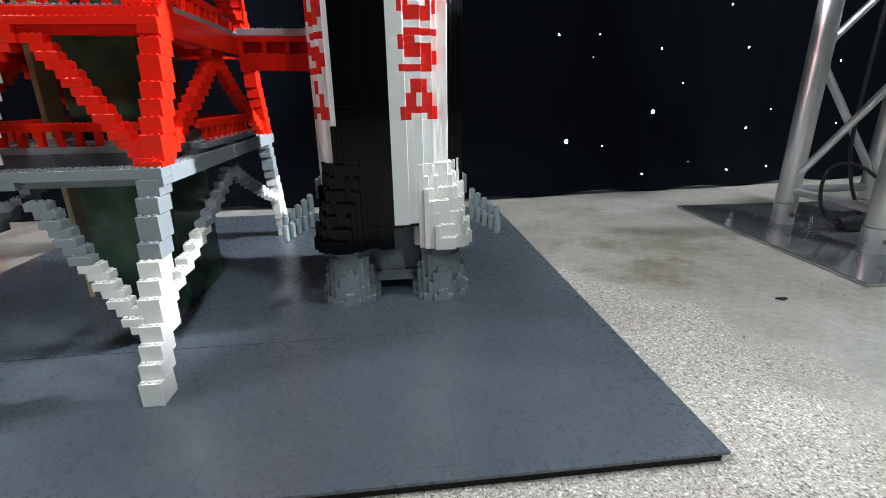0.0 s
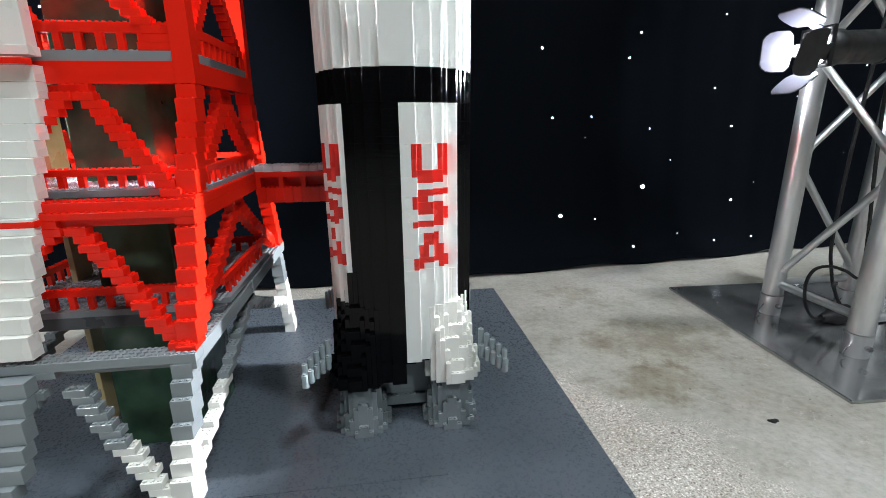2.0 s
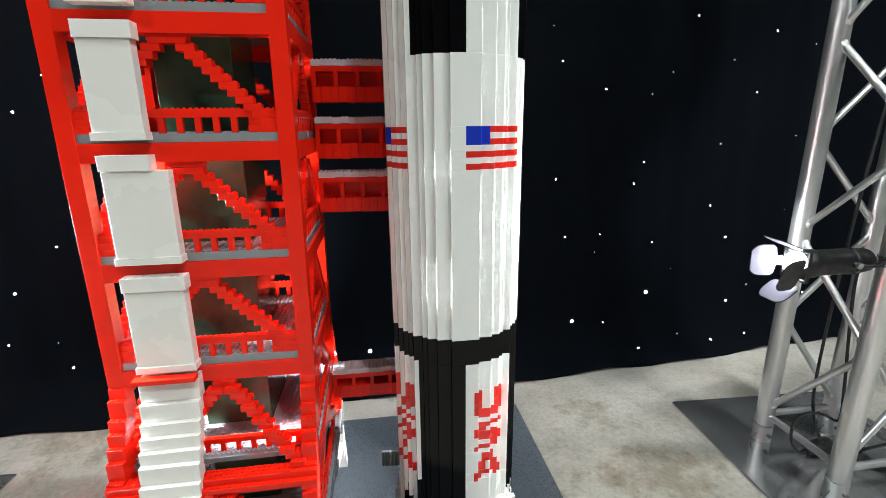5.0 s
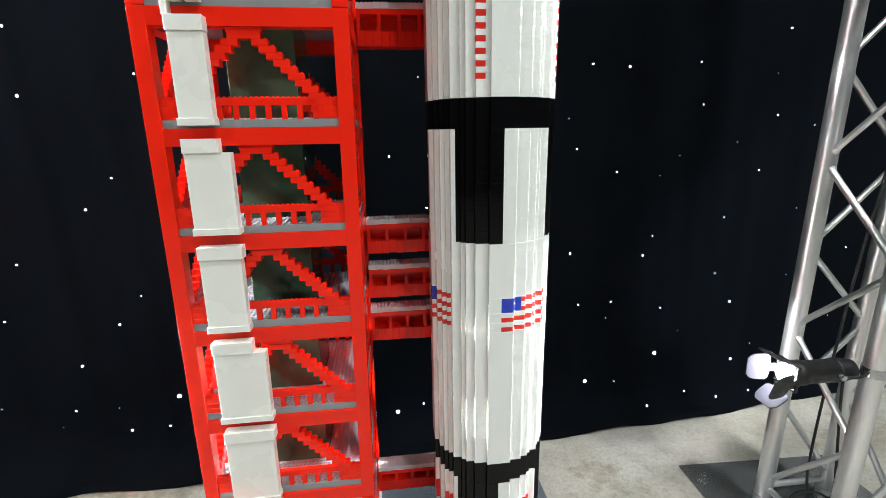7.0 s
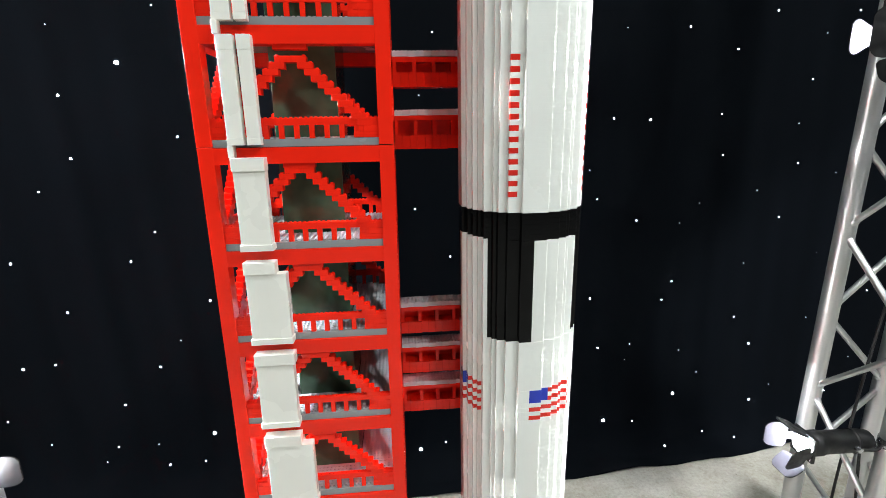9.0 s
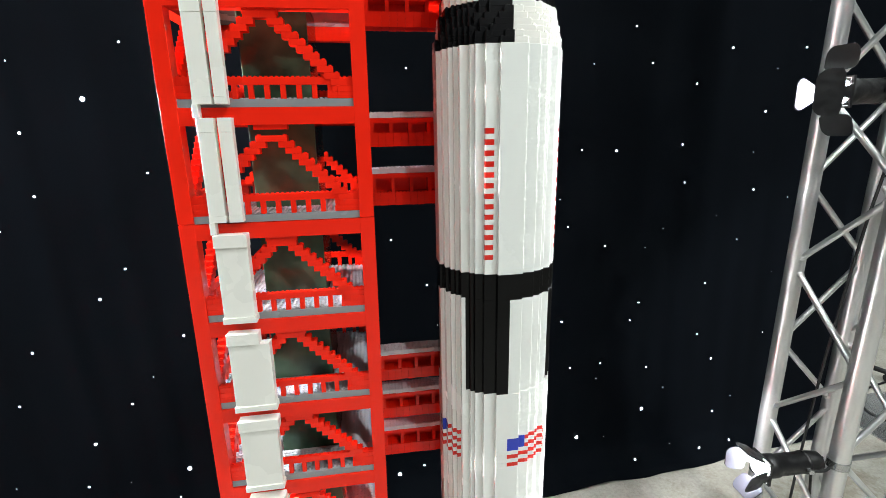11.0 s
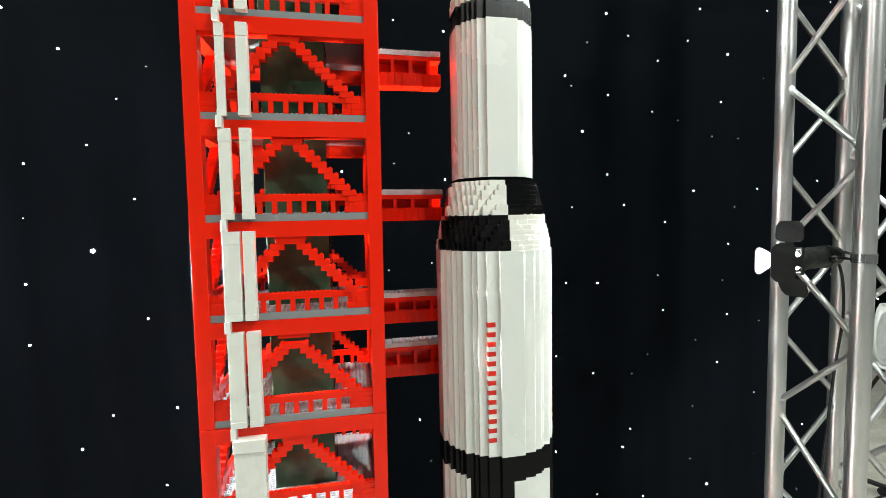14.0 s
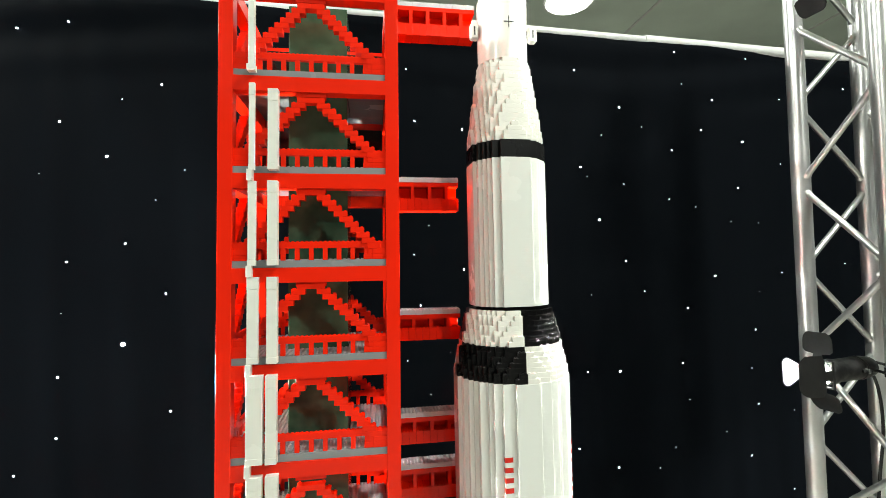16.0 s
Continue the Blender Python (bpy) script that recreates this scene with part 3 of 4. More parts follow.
def body_colour(cell, z):
    u, v, front = FRONT[cell]
    stripe = u < 11 and v > 10
    if z < 0.5555:
        if not stripe:
            return "black"
        k, c = math.floor((Z_TEXT - z) / B), int(u - 2)
        if front and 0 <= k < 20 and 2 < u < 9 and LETTERS[k][c] == "1":
            return "red"
        return "white"
    if z < 0.6035:
        return "black"
    if z < 1.0717:
        k = math.floor((Z_FLAG - z) / B)
        if front and 0 <= k < 7 and u < (12 if (cell[0] >= 0) != (cell[1] >= 0) else 9) and v > 8:
            return "blue" if k < 3 and u < 5 else ("red" if k % 2 == 0 else "white")
        return "white"
    if z < 1.2745:
        return "white" if stripe else "black"
    if z < 1.326:
        return "black"
    k = math.floor((Z_DOTS - z) / B)
    if u > 13 and 4 < v < 6 and 0 <= k < 25 and k % 2 == 0:
        return "red"
    return "white"


cuts = [0.147, 0.5555, 0.6035, 1.0717, 1.2745, 1.326, 1.733] + [Z_TEXT - k * B for k in range(21)] + [Z_FLAG - k * B for k in range(8)] + [Z_DOTS - k * B for k in range(26)]
cuts = sorted(set(round(c, 5) for c in cuts))
MATS = {"white": WHITE, "black": BLACK, "red": TRIM_RED, "blue": BLUE}
PARTS = {}
open_runs = {}


def zone_of(z):
    return sum(z > c for c in (0.5555, 0.6035, 1.0717, 1.2745, 1.326))


def body_part(colour, a, b, z0, z1):
    """Which named part of the hull a straight run of bricks belongs to."""
    zone, q = zone_of((z0 + z1) / 2), (a[0] >= 0, a[1] >= 0)
    if colour == "red" and zone == 0:
        key = ("letter", "red brick letter", q, int((Z_TEXT - z1) / B + 0.5) // 7)
    elif colour == "red" and zone == 2:
        key = ("flag_stripe", "red flag stripe", q, round((Z_FLAG - z1) / B))
    elif colour == "red":
        key = ("red_mark", "small red brick mark", q, round((Z_DOTS - z1) / B))
    elif colour == "blue":
        key = ("flag_canton", "blue corner of the brick flag", q, 0)
    elif zone in (1, 4):
        key = ("black_band", "glossy black band", zone, 0)
    elif zone in (0, 3):
        key = ("black_panel", "glossy black fluted panel", q, zone) if colour == "black" else ("white_stripe", "white fluted panel", q, zone)
    else:
        key = ("white_hull", "white fluted brick hull", zone, 0)
    (i0, j0), (i1, j1) = a, b
    PARTS.setdefault((colour, key), []).append(Mesh().cbox(RX + 0.0015 + i0 * S * 1.012, RX + 0.0015 + (i1 + 1) * S * 1.012, RY + j0 * S, RY + (j1 + 1) * S, z0, z1, 0.0003))


for z0, z1 in zip(cuts, cuts[1:]):
    groups = {}
    for cell in BODY_RIM:
        groups.setdefault(body_colour(cell, (z0 + z1) / 2), set()).add(cell)
    fresh = {}
    for colour, cells in groups.items():
        for a, b in runs(cells):
            key = (colour, a, b)
            edge = any(abs(z0 - c) < 1e-6 for c in (0.5555, 0.6035, 1.0717, 1.2745, 1.326))
            fresh[key] = z0 if edge or key not in open_runs else open_runs.pop(key)
    for (colour, a, b), start in open_runs.items():
        body_part(colour, a, b, start, z0)
    open_runs = fresh
for (colour, a, b), start in open_runs.items():
    body_part(colour, a, b, start, cuts[-1])
for (colour, key), pieces in PARTS.items():
    whole = part(key[0], pieces[0], MATS[colour], rocket, key[1])
    for piece in pieces[1:]:
        part("brick", piece, MATS[colour], whole)
part("base_disc", shell(Mesh(), {c for c in BODY if c not in BODY_RIM}, 0.140, 0.1465), BLACK, rocket)
skirt = None
for (i0, j0), (i1, j1) in runs({c for c in BODY_RIM if not (FRONT[c][0] < 11 and FRONT[c][1] > 10)}):
    m = Mesh().cbox(RX + i0 * S, RX + (i1 + 1) * S, RY + j0 * S, RY + (j1 + 1) * S, 0.108, 0.1469, 0.0003)
    if skirt:
        part("brick", m, BLACK, skirt)
    else:
        skirt = part("black_skirt", m, BLACK, rocket, "black brick skirt round the engines")


def stepped(layers, centre, colour_of, meshes, outward=False, ledge=True):
    """Stacked round courses: layers of (z0, z1, r2), with studs where a course is left bare."""
    sets = [disc(r2) for _, _, r2 in layers]
    for k, (z0, z1, _) in enumerate(layers):
        above = sets[k + 1] if k + 1 < len(sets) else set(sets[k])
        cells = rim(sets[k]) | (sets[k] - above)
        if k and not sets[k] <= sets[k - 1]:
            cells |= sets[k] - sets[k - 1]
        split = {}
        for c in cells:
            split.setdefault(colour_of(c, k), set()).add(c)
        for colour, group in split.items():
            shell(meshes.setdefault(colour, Mesh()), group, z0, z1, *centre)
        if ledge:
            for i, j in sets[k] - above:
                meshes[colour_of((i, j), k)].stud(centre[0] + (i + 0.5) * S, centre[1] + (j + 0.5) * S, z1)


# adapter cone between the wide and the narrow stage
meshes = {}
n = 14
layers = [(1.733 + k * (1.8705 - 1.733) / n, 1.733 + (k + 1) * (1.8705 - 1.733) / n, (14.85 - 3.75 * ((k + 0.3) / n) ** 1.15) ** 2) for k in range(n)]
stepped(layers, (RX, RY), lambda c, k: "black" if ((c[0] < 0) == (c[1] < 0)) == (k < n // 2) else "white", meshes)
part("adapter_white", meshes["white"], WHITE_STEP, rocket, "white stepped brick adapter cone")
part("adapter_black", meshes["black"], BLACK_STEP, rocket, "black stepped brick adapter cone")
UPPER = disc(105.0)
for name, z0, z1, mat, label in (("black_ring", 1.8705, 1.8775, BLACK, "thin black ring"), ("upper_stage", 1.8775, 2.1825, WHITE, "white fluted upper stage"), ("upper_ring", 2.1825, 2.2190, BLACK_STEP, "broad black ring")):
    whole = None
    for (i0, j0), (i1, j1) in runs(rim(UPPER)):
        m = Mesh().cbox(RX + i0 * S, RX + (i1 + 1) * S, RY + j0 * S, RY + (j1 + 1) * S, z0, z1, 0.0003)
        whole = part("brick", m, mat, whole) and whole if whole else part(name, m, mat, rocket, label)
meshes = {}
n = 19
layers = [(2.219 + k * 0.182 / n, 2.219 + (k + 1) * 0.182 / n, (10.15 - 3.3 * (k + 0.4) / n) ** 2) for k in range(n)]
stepped(layers, (RX, RY), lambda c, k: "white", meshes)
part("upper_cone", meshes["white"], WHITE_STEP, rocket, "white stepped brick cone")
part("service_module", Mesh().ring([(0.0545, 2.401), (0.0545, 2.545), (0.053, 2.548)], 56, True, (RX, RY)), SMOOTH_WHITE, rocket, "smooth white service module")
part("capsule", Mesh().ring([(0.052, 2.5485), (0.012, 2.625), (0.004, 2.63)], 48, True, (RX, RY)), SMOOTH_WHITE, rocket, "plain white cone capsule")
mark = Mesh().cbox(-0.0008, 0.0008, RY - 0.0552, RY - 0.054, 2.466, 2.491, 0.0001).cbox(-0.011, 0.011, RY - 0.0556, RY - 0.0535, 2.4775, 2.4790, 0.0001)
part("cross_mark", mark, LAMP_BLACK, rocket, "black cross mark")
for sx in (-1, 1):
    quad = part("thruster", Mesh().cbox(sx * 0.066 - 0.009, sx * 0.066 + 0.009, RY - 0.02, RY - 0.004, 2.455, 2.490, 0.003), SMOOTH_WHITE, rocket, "small white thruster block")
    part("slot", Mesh().cbox(sx * 0.066 - 0.0015, sx * 0.066 + 0.0015, RY - 0.0212, RY - 0.0195, 2.463, 2.482, 0.0002), LAMP_BLACK, quad)

def fairing_top(r, d):
    """Height of the fairing's bricks by studs from its own axis and from the rocket's."""
    cone = 0.116 + 0.030 * (5.6 - r) if r > 2 else 0.224 + 0.055 * (2 - r)
    return max(cone, 0.116 + 0.030 * (18.6 - d))


def columns(radius, centre, bottom, top_of, mat, name, label, rise=B):
    """A stepped round form: straight brick columns whose height falls from the middle outwards."""
    tops = {}
    for i, j in disc(radius * radius):
        top = bottom + max(1, round((top_of(math.hypot(i + 0.5, j + 0.5), math.hypot((centre[0] - RX) / S + i + 0.5, (centre[1] - RY) / S + j + 0.5)) - bottom) / rise)) * rise
        tops.setdefault(round(top, 5), set()).add((i, j))
    body = None
    for top in sorted(tops, reverse=True):
        for (i0, j0), (i1, j1) in runs(tops[top]):
            x0, x1, y0, y1 = centre[0] + i0 * S, centre[0] + (i1 + 1) * S, centre[1] + j0 * S, centre[1] + (j1 + 1) * S
            m = Mesh().brick(x0, x1, y0, y1, bottom, top)
            if body is None:
                body = part(name, m, mat, rocket, label)
            else:
                part("brick", m, mat, body)


# engine fairings, fins and engine bells
for sx, sy, mat, label in ((1, -1, WHITE_STEP, "white stepped engine fairing"), (-1, -1, BLACK, "black stepped engine fairing"), (1, 1, BLACK, "black stepped engine fairing"), (-1, 1, WHITE_STEP, "white stepped engine fairing")):
    columns(5.75, (RX + sx * (10 * S + 0.0007), RY + sy * (10 * S + 0.0007)), 0.106, fairing_top, mat, "engine_fairing", label, 2 * B)
FIN = plastic("fin_grey_plastic", (0.26, 0.31, 0.32), 0.25)
for sx in (-1, 1):
    for sy in (-1, 1):
        fin = Mesh()
        for k in range(2, 7):
            a = (13.4 + k) * S
            for row, (da, db, drop) in enumerate(((0.0, 0.0, 0.0), (0.0, 1.0, 0.025))):
                x, y = RX + sx * (a + da * S), RY + sy * (a + db * S)
                z1 = 0.2130 - 0.00575 * k - drop * (1.25 - 0.12 * k)
                z0 = z1 - (0.040 if row == 0 else 0.0215)
                fin.ring([(0.0042, z0), (0.0046, z0 + 0.0006), (0.0046, z1 - 0.0006), (0.0042, z1)], 12, True, (x, y), False)
                fin.stud(x, y, z1)
        part("fin", fin, FIN, rocket, "grey fin of round bricks")
for sx, sy in ((-1, -1), (1, -1), (-1, 1), (1, 1)):
    columns(5.75, (RX + sx * 9.5 * S, RY + sy * 9.5 * S), BZ, lambda r, d: min(0.1055, BZ + 0.012 + 0.047 * (5.6 - r)), GREY, "engine_bell", "grey stepped engine bell")
part("thrust_frame", Mesh().cbox(-0.044, 0.044, 0.765, 0.879, 0.052, 0.1395).cbox(-0.036, 0.036, 0.757, 0.887, 0.0335, 0.0518).studs(-0.036, 0.036, 0.757, 0.765, 0.0518), GREY, rocket, "grey brick thrust frame")

# ---- launch tower ----
XL, XR, YF, YB = -0.558, -0.2475, 0.678, 0.958
XLI = XL + 3 * S                      # inner edge of the far posts
LEAN = 0.0075                         # the tower leans this much towards the rocket for each metre of height
YC, XC = (YF + YB) / 2, (XLI + XR - 3 * S) / 2
LEVELS = [0.606, 0.776, 0.948, 1.114, 1.2815, 1.452, 1.632, 1.799, 1.965, 2.130, 2.302, 2.474]
tower = thing("launch_tower", (XC, YC, BZ), "red toy-brick launch tower with white elevator covers and swing arms", "launch tower")
P3 = 3 * S
CORE = (-0.4535, -0.343, 0.755, 0.890)


def front_y(z):
    """The front of the splayed lower legs at height z."""
    k = math.floor((z - BZ + 0.0001) / 0.0218)
    return min(YF, 0.470 + k * S)


# splayed legs, brick by brick
leg_bricks = []
z, k = BZ, 0
while z < 0.575:
    h = 2 * B if k % 4 else 3 * B
    z1 = min(z + h - 0.0002, 0.5785)
    leg_bricks.append((z, z1, 0.4675 + k * S * 26 / 25))
    z, k = z + h, k + 1
LEG_DATA = {}
for z0, z1, y in leg_bricks:
    mat = WHITE_STEP if z1 < 0.170 else LIGHT_GREY if z0 < 0.245 else RED
    key = (mat.name, round(z1 - z0, 4))
    if key not in LEG_DATA:
        LEG_DATA[key] = Mesh().cbox(0, P3, 0, 4 * S, 0, z1 - z0).studs(0, P3, 0, 4 * S, z1 - z0).data("leg_brick", mat)
    inset = 0.0055 if z0 < 0.245 else 0.0005
    for x in (XL, XR - P3 - inset):
        part("leg_brick", LEG_DATA[key], None, tower, "", (x, min(y, YF), z0))
        part("leg_brick", LEG_DATA[key], None, tower, "", (x, 2 * YC - min(y, YF) - 4 * S, z0))

# diagonal bricks of the splayed bays
BRICK_DATA = {}


def loose_brick(mat, sx, sy, x, y, z, h=B, name="brace_brick"):
    key = (mat.name, round(sx, 4), round(sy, 4), round(h, 4))
    if key not in BRICK_DATA:
        BRICK_DATA[key] = Mesh().brick(0, sx, 0, sy, 0, h - 0.0001).data(name, mat)
    return part(name, BRICK_DATA[key], None, tower, "", (x, y, z))


def splayed_bay(z0, z1, rows, colour_of, late=0, apart=0.0):
    shift = (XR - P3 - XLI - S) / 2 - 1.5 * S
    for k in range(rows):
        z = z0 + k * B
        y = front_y(z) + 0.5 * S
        for side in (0, 1):
            off = shift * k / (rows - 1)
            x = 0.010 + (XR - P3 - off - P3 + 0.6 * S if side else XLI + S + off - 0.6 * S - apart)
            loose_brick(colour_of(z), P3, 2 * S, x, y, z)
        ys = YC - y - 2.5 * S
        yy = y + 1.5 * S + ys * max(0.0, (k - late) / (rows - 1 - late))
        for x in (XR - 2.5 * S - 0.003, XL + 0.5 * S):
            loose_brick(colour_of(z), 2 * S, 5 * S, x, yy - S, z)
            loose_brick(colour_of(z), 2 * S, 5 * S, x, 2 * YC - yy - 4 * S, z)


splayed_bay(0.080, 0.235, 16, lambda z: WHITE_STEP if z < 0.165 else LIGHT_GREY, 3, 0.034)
splayed_bay(0.2680, 0.412, 15, lambda z: RED, 0, 0.018)
splayed_bay(0.4345, 0.578, 15, lambda z: RED)


def ring_beam(z0, z1, mat, yf, grow=0.0, studs=True, name="beam", recess=0.0):
    """Four beams round the tower at one height, front and back between, sides inside them."""
    yb = 2 * YC - yf
    for y0, y1 in ((yf, yf + P3), (yb - P3, yb)):
        m = Mesh().cbox(XL - grow, XR + grow, y0, y1, z0 + recess, z1)
        if recess:
            ya, yb_ = (y0 + S, y1) if y0 == yf else (y0, y1 - S)
            for x0, x1, a, b in ((XL, XLI + 2 * S, y0, y1), (XLI + 2 * S + 0.0001, XC - 3 * S, ya, yb_), (XC - 3 * S + 0.0001, XC, y0, y1), (XC + 0.0001, XR - P3, ya, yb_), (XR - P3 + 0.0001, XR, y0, y1)):
                m.cbox(x0, x1, a, b, z0, z0 + recess - 0.0001)
        if studs:
            m.studs(XL, XR, y0, y1, z1)
        part(name, m, mat, tower)
    for x0, x1 in ((XL - grow, XLI), (XR - P3, XR + grow)):
        m = Mesh().cbox(x0, x1, yf + P3 + 0.0002, yb - P3 - 0.0002, z0, z1)
        if studs:
            m.studs(x0, x1, yf + P3, yb - P3, z1)
        part(name, m, mat, tower)


def floor_plate(z0, z1, yf, mat, inset=0.004):
    yb = 2 * YC - yf
    body = None
    for x0, x1, y0, y1 in ((XLI, XR - P3, yf + inset, CORE[2] - 0.001), (XLI, XR - P3, CORE[3] + 0.001, yb - inset), (XL + inset, CORE[0] - 0.001, CORE[2], CORE[3]), (CORE[1] + 0.001, XR - inset, CORE[2], CORE[3]), (XL + inset, XLI - 0.0002, yf + P3, yb - P3), (XR - P3 + 0.0002, XR - inset, yf + P3, yb - P3)):
        lower = 0.0004 if body and (x1 < XLI or x0 > XR - P3) else 0.0
        m = Mesh().box(x0, x1, y0, y1, z0 + lower, z1 - lower)
        if body:
            part("plate", m, mat, body)
        else:
            body = part("floor_plate", m, mat, tower, "grey studded floor plate")
    m = Mesh()
    for x0, x1, y0, y1 in ((XLI, XR - P3, yf + 2 * S, CORE[2] - 0.001), (XLI, XR - P3, CORE[3] + 0.001, yb - 2 * S), (XL + 2 * S, CORE[0] - 0.001, CORE[2], CORE[3]), (CORE[1] + 0.001, XR - 2 * S, CORE[2], CORE[3])):
        m.box(x0, x1, y0, y1, z1 + 0.0001, z1 + 0.0006)
    x = XL + 1.5 * S
    while x < XR - S:
        y = yf + 1.5 * S
        while y < yb - S:
            if not (CORE[0] - S / 2 < x < CORE[1] + S / 2 and CORE[2] - S / 2 < y < CORE[3] + S / 2):
                m.stud(x, y, z1 + 0.0006)
            y += S
        x += S
    part("stud_sheet", m, STUD_GREY, tower, "pale grey studded floor")


def railing(z0, yf, low=0.0210, high=0.0325):
    """Railings of one floor: short posts under a studded top rail."""
    yb = 2 * YC - yf
    for y0 in (yf + 0.7 * S, yb - 1.7 * S):
        m = Mesh().cbox(XLI, XR - P3, y0, y0 + S, z0 + low, z0 + high).studs(XLI, XR - P3, y0, y0 + S, z0 + high)
        x = XC - 5 * P3 - 0.5 * S
        while x < XR - P3 - S:
            if x > XLI:
                m.cbox(x, x + S, y0 + 0.0004, y0 + S - 0.0004, z0, z0 + low + 0.0001)
            x += P3
        part("railing", m, RED, tower)
    for x0 in (XL + 0.7 * S, XR - 1.7 * S):
        m = Mesh().cbox(x0, x0 + S, yf + P3, yb - P3, z0 + low, z0 + high).studs(x0, x0 + S, yf + P3, yb - P3, z0 + high)
        y = YC - 0.5 * S - P3 * math.floor((YC - yf - P3) / P3)
        while y < yb - P3 - S:
            if y > yf + P3:
                m.cbox(x0 + 0.0004, x0 + S - 0.0004, y, y + S, z0, z0 + low + 0.0001)
            y += P3
        part("railing", m, RED, tower)


# deck on the grey legs
DY = 0.552
ring_beam(0.2470, 0.2670, LIGHT_GREY, DY, 0.0, True, "deck_beam", 0.0085)
SLAB = YF - 0.006
part("deck_slab", Mesh().cbox(XL + 0.012, XR - 0.004, SLAB, 2 * YC - SLAB, 0.2560, 0.2735), DARK_GREY, tower, "dark grey slab of the lower deck")
floor_plate(0.2737, 0.2825, SLAB, LIGHT_GREY, 0.0)
railing(0.2825, SLAB + 0.001, 0.0190, 0.0295)

# first floor of the splayed part
ring_beam(0.4120, 0.4300, RED, 0.611, 0.0, True, "beam", 0.0095)
ring_beam(0.4301, 0.4415, RED, 0.611 + S, 0.0, True)
floor_plate(0.4416, 0.4500, 0.656, LIGHT_GREY)
railing(0.4500, 0.668, 0.0165, 0.0255)

# upper floors
def brace_mesh(length, rows, flip, along_y):
    """One leg of the inverted V: short brick courses, each a stud further in."""
    m = Mesh()
    step = (length / 2 - 3 * S + 0.010) / (rows - 1)
    for k in range(rows):
        a = max(0.0, k * step - 0.010)
        lo, hi = (a, a + P3) if not flip else (length - a - P3, length - a)
        z = k * B
        if along_y:
            m.cbox(0, 2 * S, lo, hi, z, z + B - 0.0001)
            m.stud(0.5 * S, (lo if not flip else hi) + (0.5 * S if not flip else -0.5 * S), z + B).stud(1.5 * S, (lo if not flip else hi) + (0.5 * S if not flip else -0.5 * S), z + B)
        else:
            m.cbox(lo, hi, 0, 2 * S, z, z + B - 0.0001)
            for dy in (0.5, 1.5):
                m.stud((lo if not flip else hi) + (0.5 * S if not flip else -0.5 * S), dy * S, z + B)
    return m


LX, LY = XR - P3 - XLI, YB - YF - 2 * P3
BRACES = {(f, a): brace_mesh(LY if a else LX, 13, f, a).data("diagonal_brace", RED) for f in (False, True) for a in (False, True)}
GUSSET = []
for side in (0, 1):
    corner = Mesh()
    for k in range(3):
        w = (5 - k) * S
        corner.cbox(0 if side == 0 else LX - w, w if side == 0 else LX, 0.001, 1.8 * S, k * B + 0.0002, (k + 1) * B)
    GUSSET.append(corner.data("gusset", RED))
APEX = Mesh().cbox(LX / 2 - 3.2 * S, LX / 2 + 3.2 * S, 0.0006, 1.9 * S, 0, 0.75 * B).data("brace_head", RED)
for n, (z, top) in enumerate(zip(LEVELS, LEVELS[1:] + [None])):
    for y0 in (YF, YB - P3):
        part("beam", Mesh().cbox(XLI, XR - P3, y0, y0 + P3, z - 0.0265, z - 0.0002 - (0.0004 if n == 5 else 0), 0.0001), RED, tower)
    for x0, x1 in ((XL, XLI), (XR - P3, XR)):
        part("beam", Mesh().cbox(x0, x1, YF + P3, YB - P3, z - 0.0265, z - 0.0002, 0.0001), RED, tower)
    if top is None:
        break
    floor_plate(z + 0.0002, z + 0.0122, YF, LIGHT_GREY)
    railing(z + 0.0122, YF + 0.001)
    rows_z = z + 0.0125
    for f in (False, True):
        part("diagonal_brace", BRACES[(f, False)], None, tower, "", (XLI, YF + 0.004, rows_z))
        part("diagonal_brace", BRACES[(f, False)], None, tower, "", (XLI, YB - 2 * S - 0.004, rows_z))
        part("diagonal_brace", BRACES[(f, True)], None, tower, "", (XR - 2 * S - 0.004, YF + P3, rows_z))
        part("diagonal_brace", BRACES[(f, True)], None, tower, "", (XL + 0.004, YF + P3, rows_z))
    for corner in GUSSET:
        part("gusset", corner, None, tower, "", (XLI, YF + 0.004, rows_z))
    part("brace_head", APEX, None, tower, "", (XLI, YF + 0.004, top - 0.0265 - 0.76 * B))


for z0, z1 in ((0.5796, 1.4519), (1.4533, 2.4745)):
    for x0, x1 in ((XL, XLI), (XR - P3, XR)):
        for y0 in (YF, YB - P3):
            part("corner_post", Mesh().cbox(x0, x1, y0, y0 + P3, z0, z1, 0.0003), RED, tower)

# core shaft, tan rail
part("core_base", Mesh().cbox(-0.457, -0.328, 0.737, 0.890, BZ, 0.2558, 0.001), GREEN, tower, "dark glossy green elevator core")
part("core_shaft", Mesh().cbox(*CORE, 0.2562, 1.4500, 0.001), GREEN, tower, "dark glossy green elevator core")
part("core_shaft", Mesh().cbox(*CORE, 1.4510, 2.474, 0.001), GREEN, tower, "dark glossy green elevator core")
for z0, z1 in ((2.1305, 2.274), (2.3025, 2.446)):
    part("dark_pane", Mesh().cbox(XLI + 0.001, XR - P3 - 0.001, 0.8915, 0.8945, z0, z1, 0.0004), SMOKED, tower, "smoked glossy dark pane")
part("tan_rail", Mesh().cbox(-0.523, -0.5145, 0.802, 0.845, BZ, 0.575, 0.0006), TAN, tower, "tan brick column")

